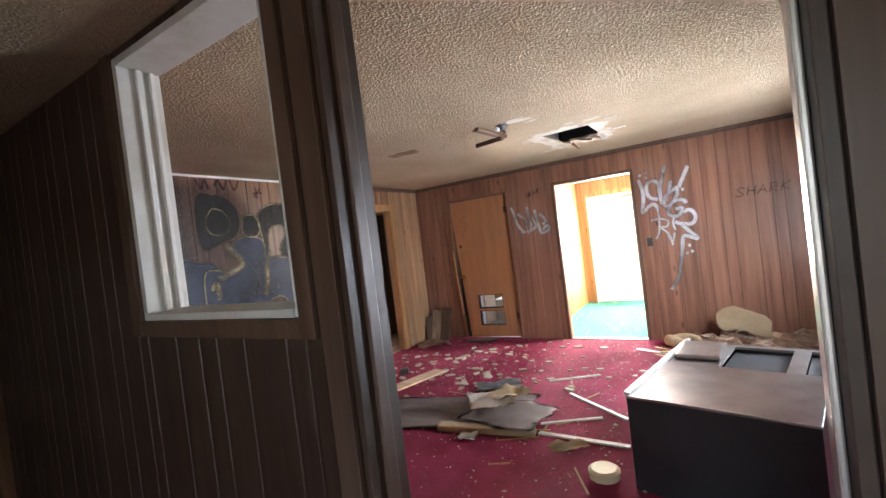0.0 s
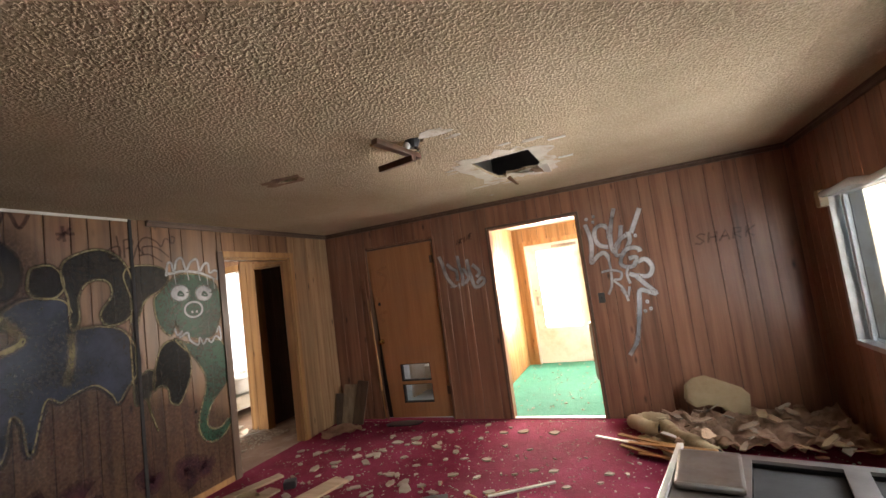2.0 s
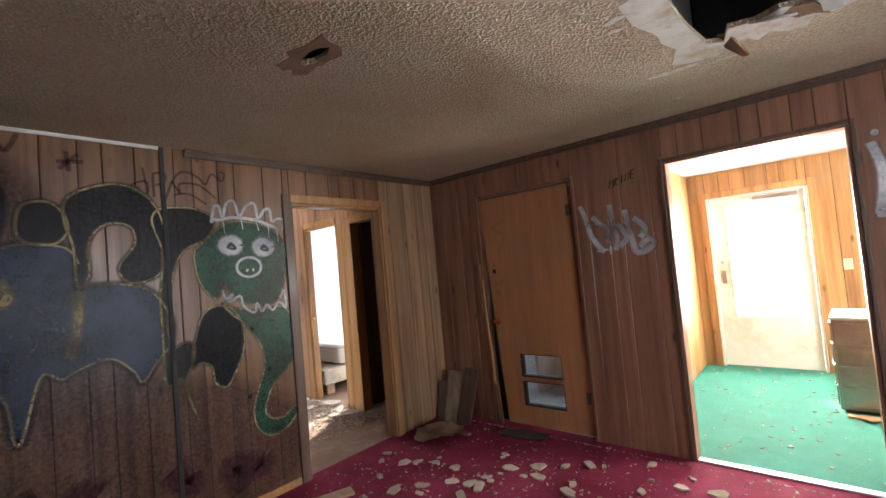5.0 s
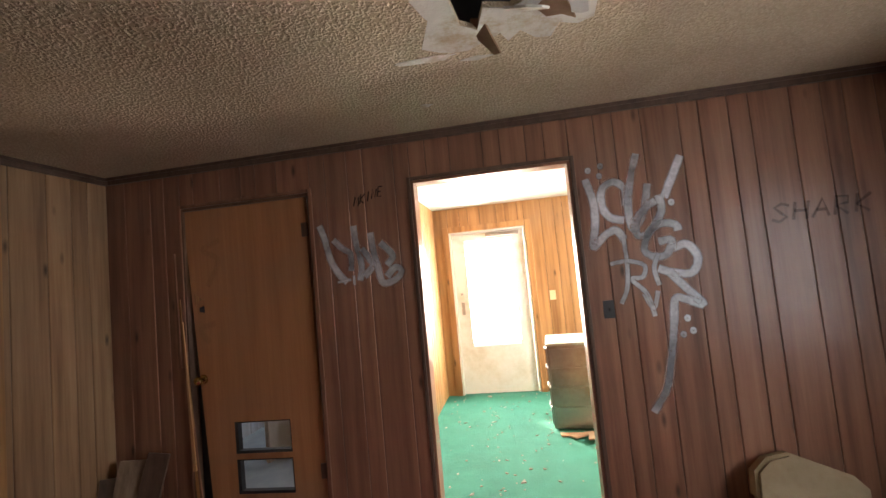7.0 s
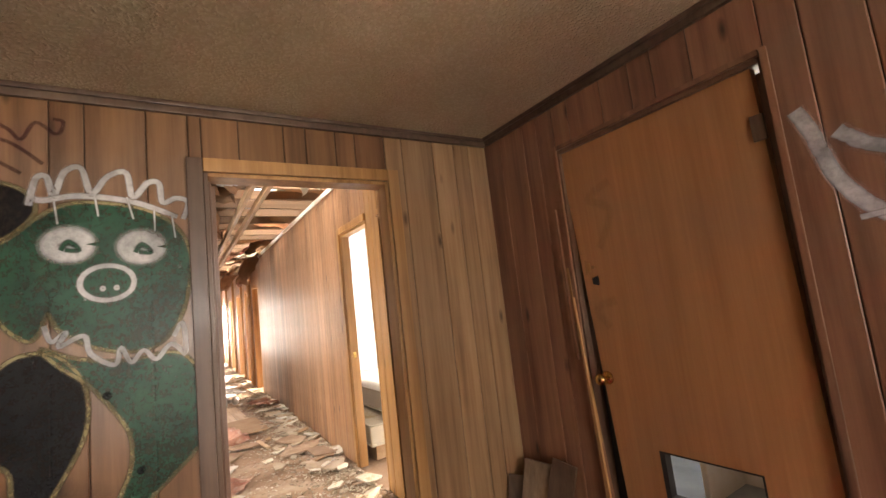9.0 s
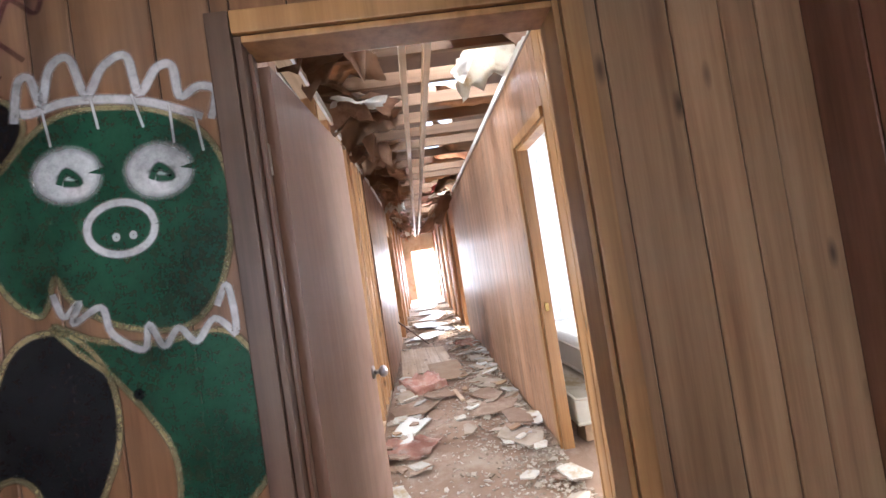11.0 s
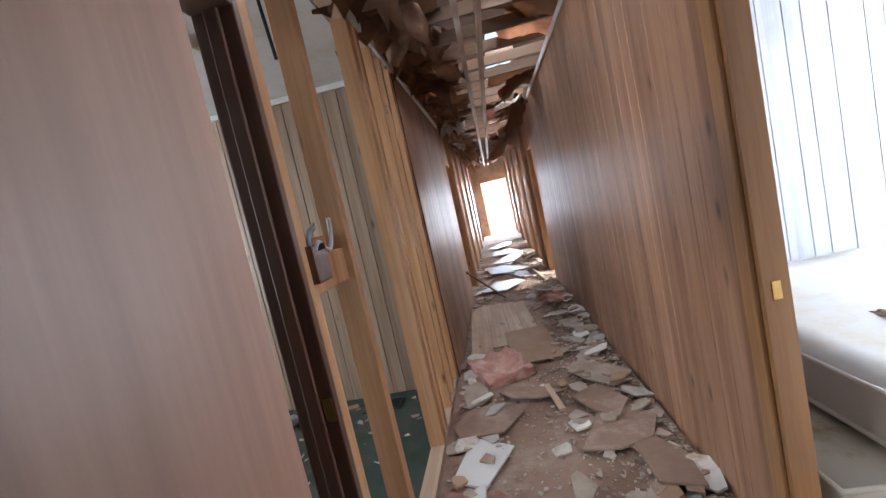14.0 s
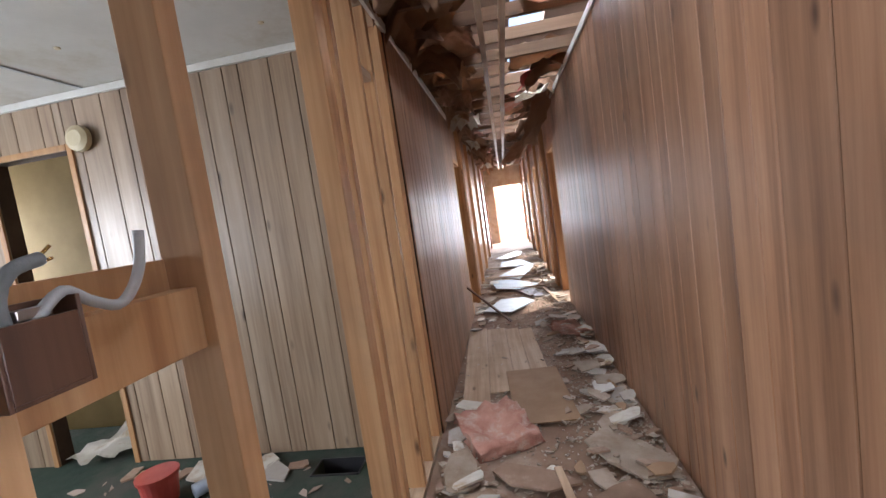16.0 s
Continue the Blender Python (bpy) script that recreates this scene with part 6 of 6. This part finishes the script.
bmesh.ops.subdivide_edges(bm, edges=bm.edges[:], cuts=9, use_grid_fill=True)
for v in bm.verts:
    u, w, up = v.co.x / 0.25, v.co.y / 0.21, v.co.z / 0.07
    v.co.z += up * (0.05 * noise.noise(v.co * 13) - 0.04 * max(0, 1 - u * u) * max(0, 1 - w * w))
    v.co.x *= 1 - 0.1 * up * abs(w) + 0.12 * noise.noise(Vector((v.co.y * 7, up, 3)))
    v.co.y *= 1 - 0.1 * up * abs(u) + 0.12 * noise.noise(Vector((v.co.x * 7, up, 8)))
pb = tagged(part("pink_insulation", bm, PINK, None, "", True), "folded pink insulation batt on the corridor floor", "insulation")
pb.matrix_basis = pose(-7.47, 4.27, 0.012, 2, 2, 24)
sheet("pink_insulation", (-5.85, 4.12, 0.0), 60, 0.45, 0.36, 0.03, 51, PINK, "torn pink insulation by the wall", "insulation", 0.03, 14, 7)
sheet("pink_insulation", (-9.3, 4.98, 0.0), 20, 0.5, 0.3, 0.06, 52, PINK, "torn pink insulation by the wall", "insulation", 0.04, 14, 7)
def shard_mesh(rx, ry, th, seed, n=6):
    """An angular piece of broken board with one snapped corner."""
    r2 = random.Random(seed)
    return plate(ragged(0, 0, rx, ry, n, r2, 0.24, 0.55), [], 0, th)


BIG_SLABS = [(-6.28, 4.17, 0.26, 0.17, WHITE, 8, 4), (-6.69, 4.18, 0.2, 0.2, DUSTY, 30, 6), (-7.04, 4.1, 0.2, 0.09, PLASTER, 10, 7), (-7.13, 4.99, 0.24, 0.12, PLASTER, 35, 7), (-7.98, 5.03, 0.2, 0.10, WHITE, -15, 4), (-6.71, 4.88, 0.2, 0.12, DUSTY, 20, 6), (-6.56, 5.05, 0.15, 0.07, PLASTER, 60, 6), (-6.40, 4.92, 0.26, 0.16, DUSTY, -20, 6), (-6.06, 5.02, 0.24, 0.13, DUSTY, 15, 5), (-6.94, 4.8, 0.1, 0.06, PLASTER, 0, 5), (-5.72, 4.95, 0.2, 0.13, PLASTER, 40, 6), (-5.95, 4.62, 0.12, 0.07, PLASTER, 12, 5), (-7.5, 5.0, 0.16, 0.08, PLASTER, -30, 6), (-6.98, 4.45, 0.24, 0.1, DUSTY, 70, 6), (-10.6, 4.4, 0.5, 0.3, CABLE, 5, 5), (-11.3, 4.75, 0.4, 0.2, VINYL, 30, 5), (-12.0, 4.5, 0.6, 0.35, GREYBLUE, 20, 5), (-13.2, 4.6, 0.6, 0.3, CABLE, -10, 5), (-14.5, 4.5, 0.7, 0.35, GREYBLUE, 12, 5), (-16.0, 4.55, 0.7, 0.35, CABLE, -15, 5)]
for k, (x, y, rx, ry, mt, rz, n) in enumerate(BIG_SLABS):
    ob = tagged(part("plaster_slab", shard_mesh(rx, ry, 0.011, 400 + k, n), mt), "large broken slab of ceiling board on the floor", "plaster", "broken slabs in the corridor")
    ob.matrix_basis = pose(x, y, 0.018 + 0.011 * (k % 3), rb.uniform(-3, 3), rb.uniform(-3, 3), rz)
sl = [mesh_of("slab", shard_mesh(0.05 + 0.012 * k, 0.03 + 0.008 * k, 0.011, 520 + k, 4 + k % 4), (PLASTER, DUSTY, PLASTER, CARDBOARD, DUSTY, DRYWALL, PAPER, PLASTER)[k]) for k in range(8)]
for k in range(420):
    x = -4.6 - 9.5 * rb.random() ** 1.05
    y = 5.17 - abs(rb.gauss(0, 0.2)) if rb.random() < 0.74 else 3.98 + abs(rb.gauss(0, 0.14))
    if x > -5.6 and rb.random() < 0.6:
        continue
    if not 3.97 < y < 5.15 or (-9.6 < x < -7.8 and y < 4.72):
        continue
    s = rb.uniform(0.3, 1.0)
    ob = tagged(new("plaster_chunk", sl[rb.randrange(8)]), "broken dusty plaster chunk on the corridor floor", "plaster", "plaster chunks in the corridor")
    ob.matrix_basis = pose(x, y, 0.008 + rb.uniform(0, 0.04), rb.uniform(-14, 14), rb.uniform(-14, 14), rb.uniform(0, 360)) @ Matrix.Diagonal((s, s, 1, 1))


def corridor_spot(r):
    x = -4.2 - 13 * r.random() ** 1.2
    y = 5.18 - abs(r.gauss(0, 0.26)) if r.random() < 0.68 else r.uniform(3.96, 5.15)
    return x, max(3.96, min(5.16, y)), 0.003 + 0.02 * r.random()


bits("corridor_rubble", 14000, corridor_spot, 0.012, RUBBLE, 3, "crushed plaster rubble over the corridor floor", 0.3, 20)
bits("side_room_debris", 160, lambda r: (r.uniform(-7.3, -5.6), r.uniform(1.2, 3.7), 0.002), 0.03, CHIPS, 4, "pale scraps over the green carpet", 0.1)
for k in range(10):
    ob = tagged(new("paper_scrap", sl[(1, 6, 5)[k % 3]]), "white scrap on the side-room carpet", "paper", "scraps in the side room")
    ob.matrix_basis = pose(-7.28 + 0.1 * rb.random(), 1.9 + 0.13 * k, 0.004, rb.uniform(-5, 5), rb.uniform(-8, 8), 50 * k)
sheet("white_cloth", (-7.62, 1.45, 0.0), 0, 0.5, 0.4, 0.06, 80, PAPER, "crumpled white cloth in the dim doorway", "cloth", 0.01, 12, 5)
tagged(part("grey_board", boxes((-0.3, 0.3, -0.12, 0.12, 0, 0.01), m=pose(-6.6, 2.3, 0.02, 0, -20, 30), bevel=0.002), GREYBLUE), "grey board tilted on the side-room floor", "board")
for k, (x, y, l, a, ry) in enumerate(((-6.85, 4.62, 0.38, 8, 0), (-9.95, 4.12, 0.8, 70, 40), (-10.9, 5.0, 1.0, 8, 2), (-11.7, 4.6, 0.9, 88, 0), (-12.8, 4.5, 1.0, 75, 0), (-14.0, 4.5, 1.0, 95, 2))):
    tagged(part("loose_lath", boxes((-l / 2, l / 2, -0.02, 0.02, 0, 0.016), m=pose(x, y, 0.03 + (0.25 if ry > 10 else 0), 0, ry, a), bevel=0.003), JAMB if ry > 10 else PINE_X), "loose lath among the corridor rubble", "lath", "laths in the corridor")

lay_planks()
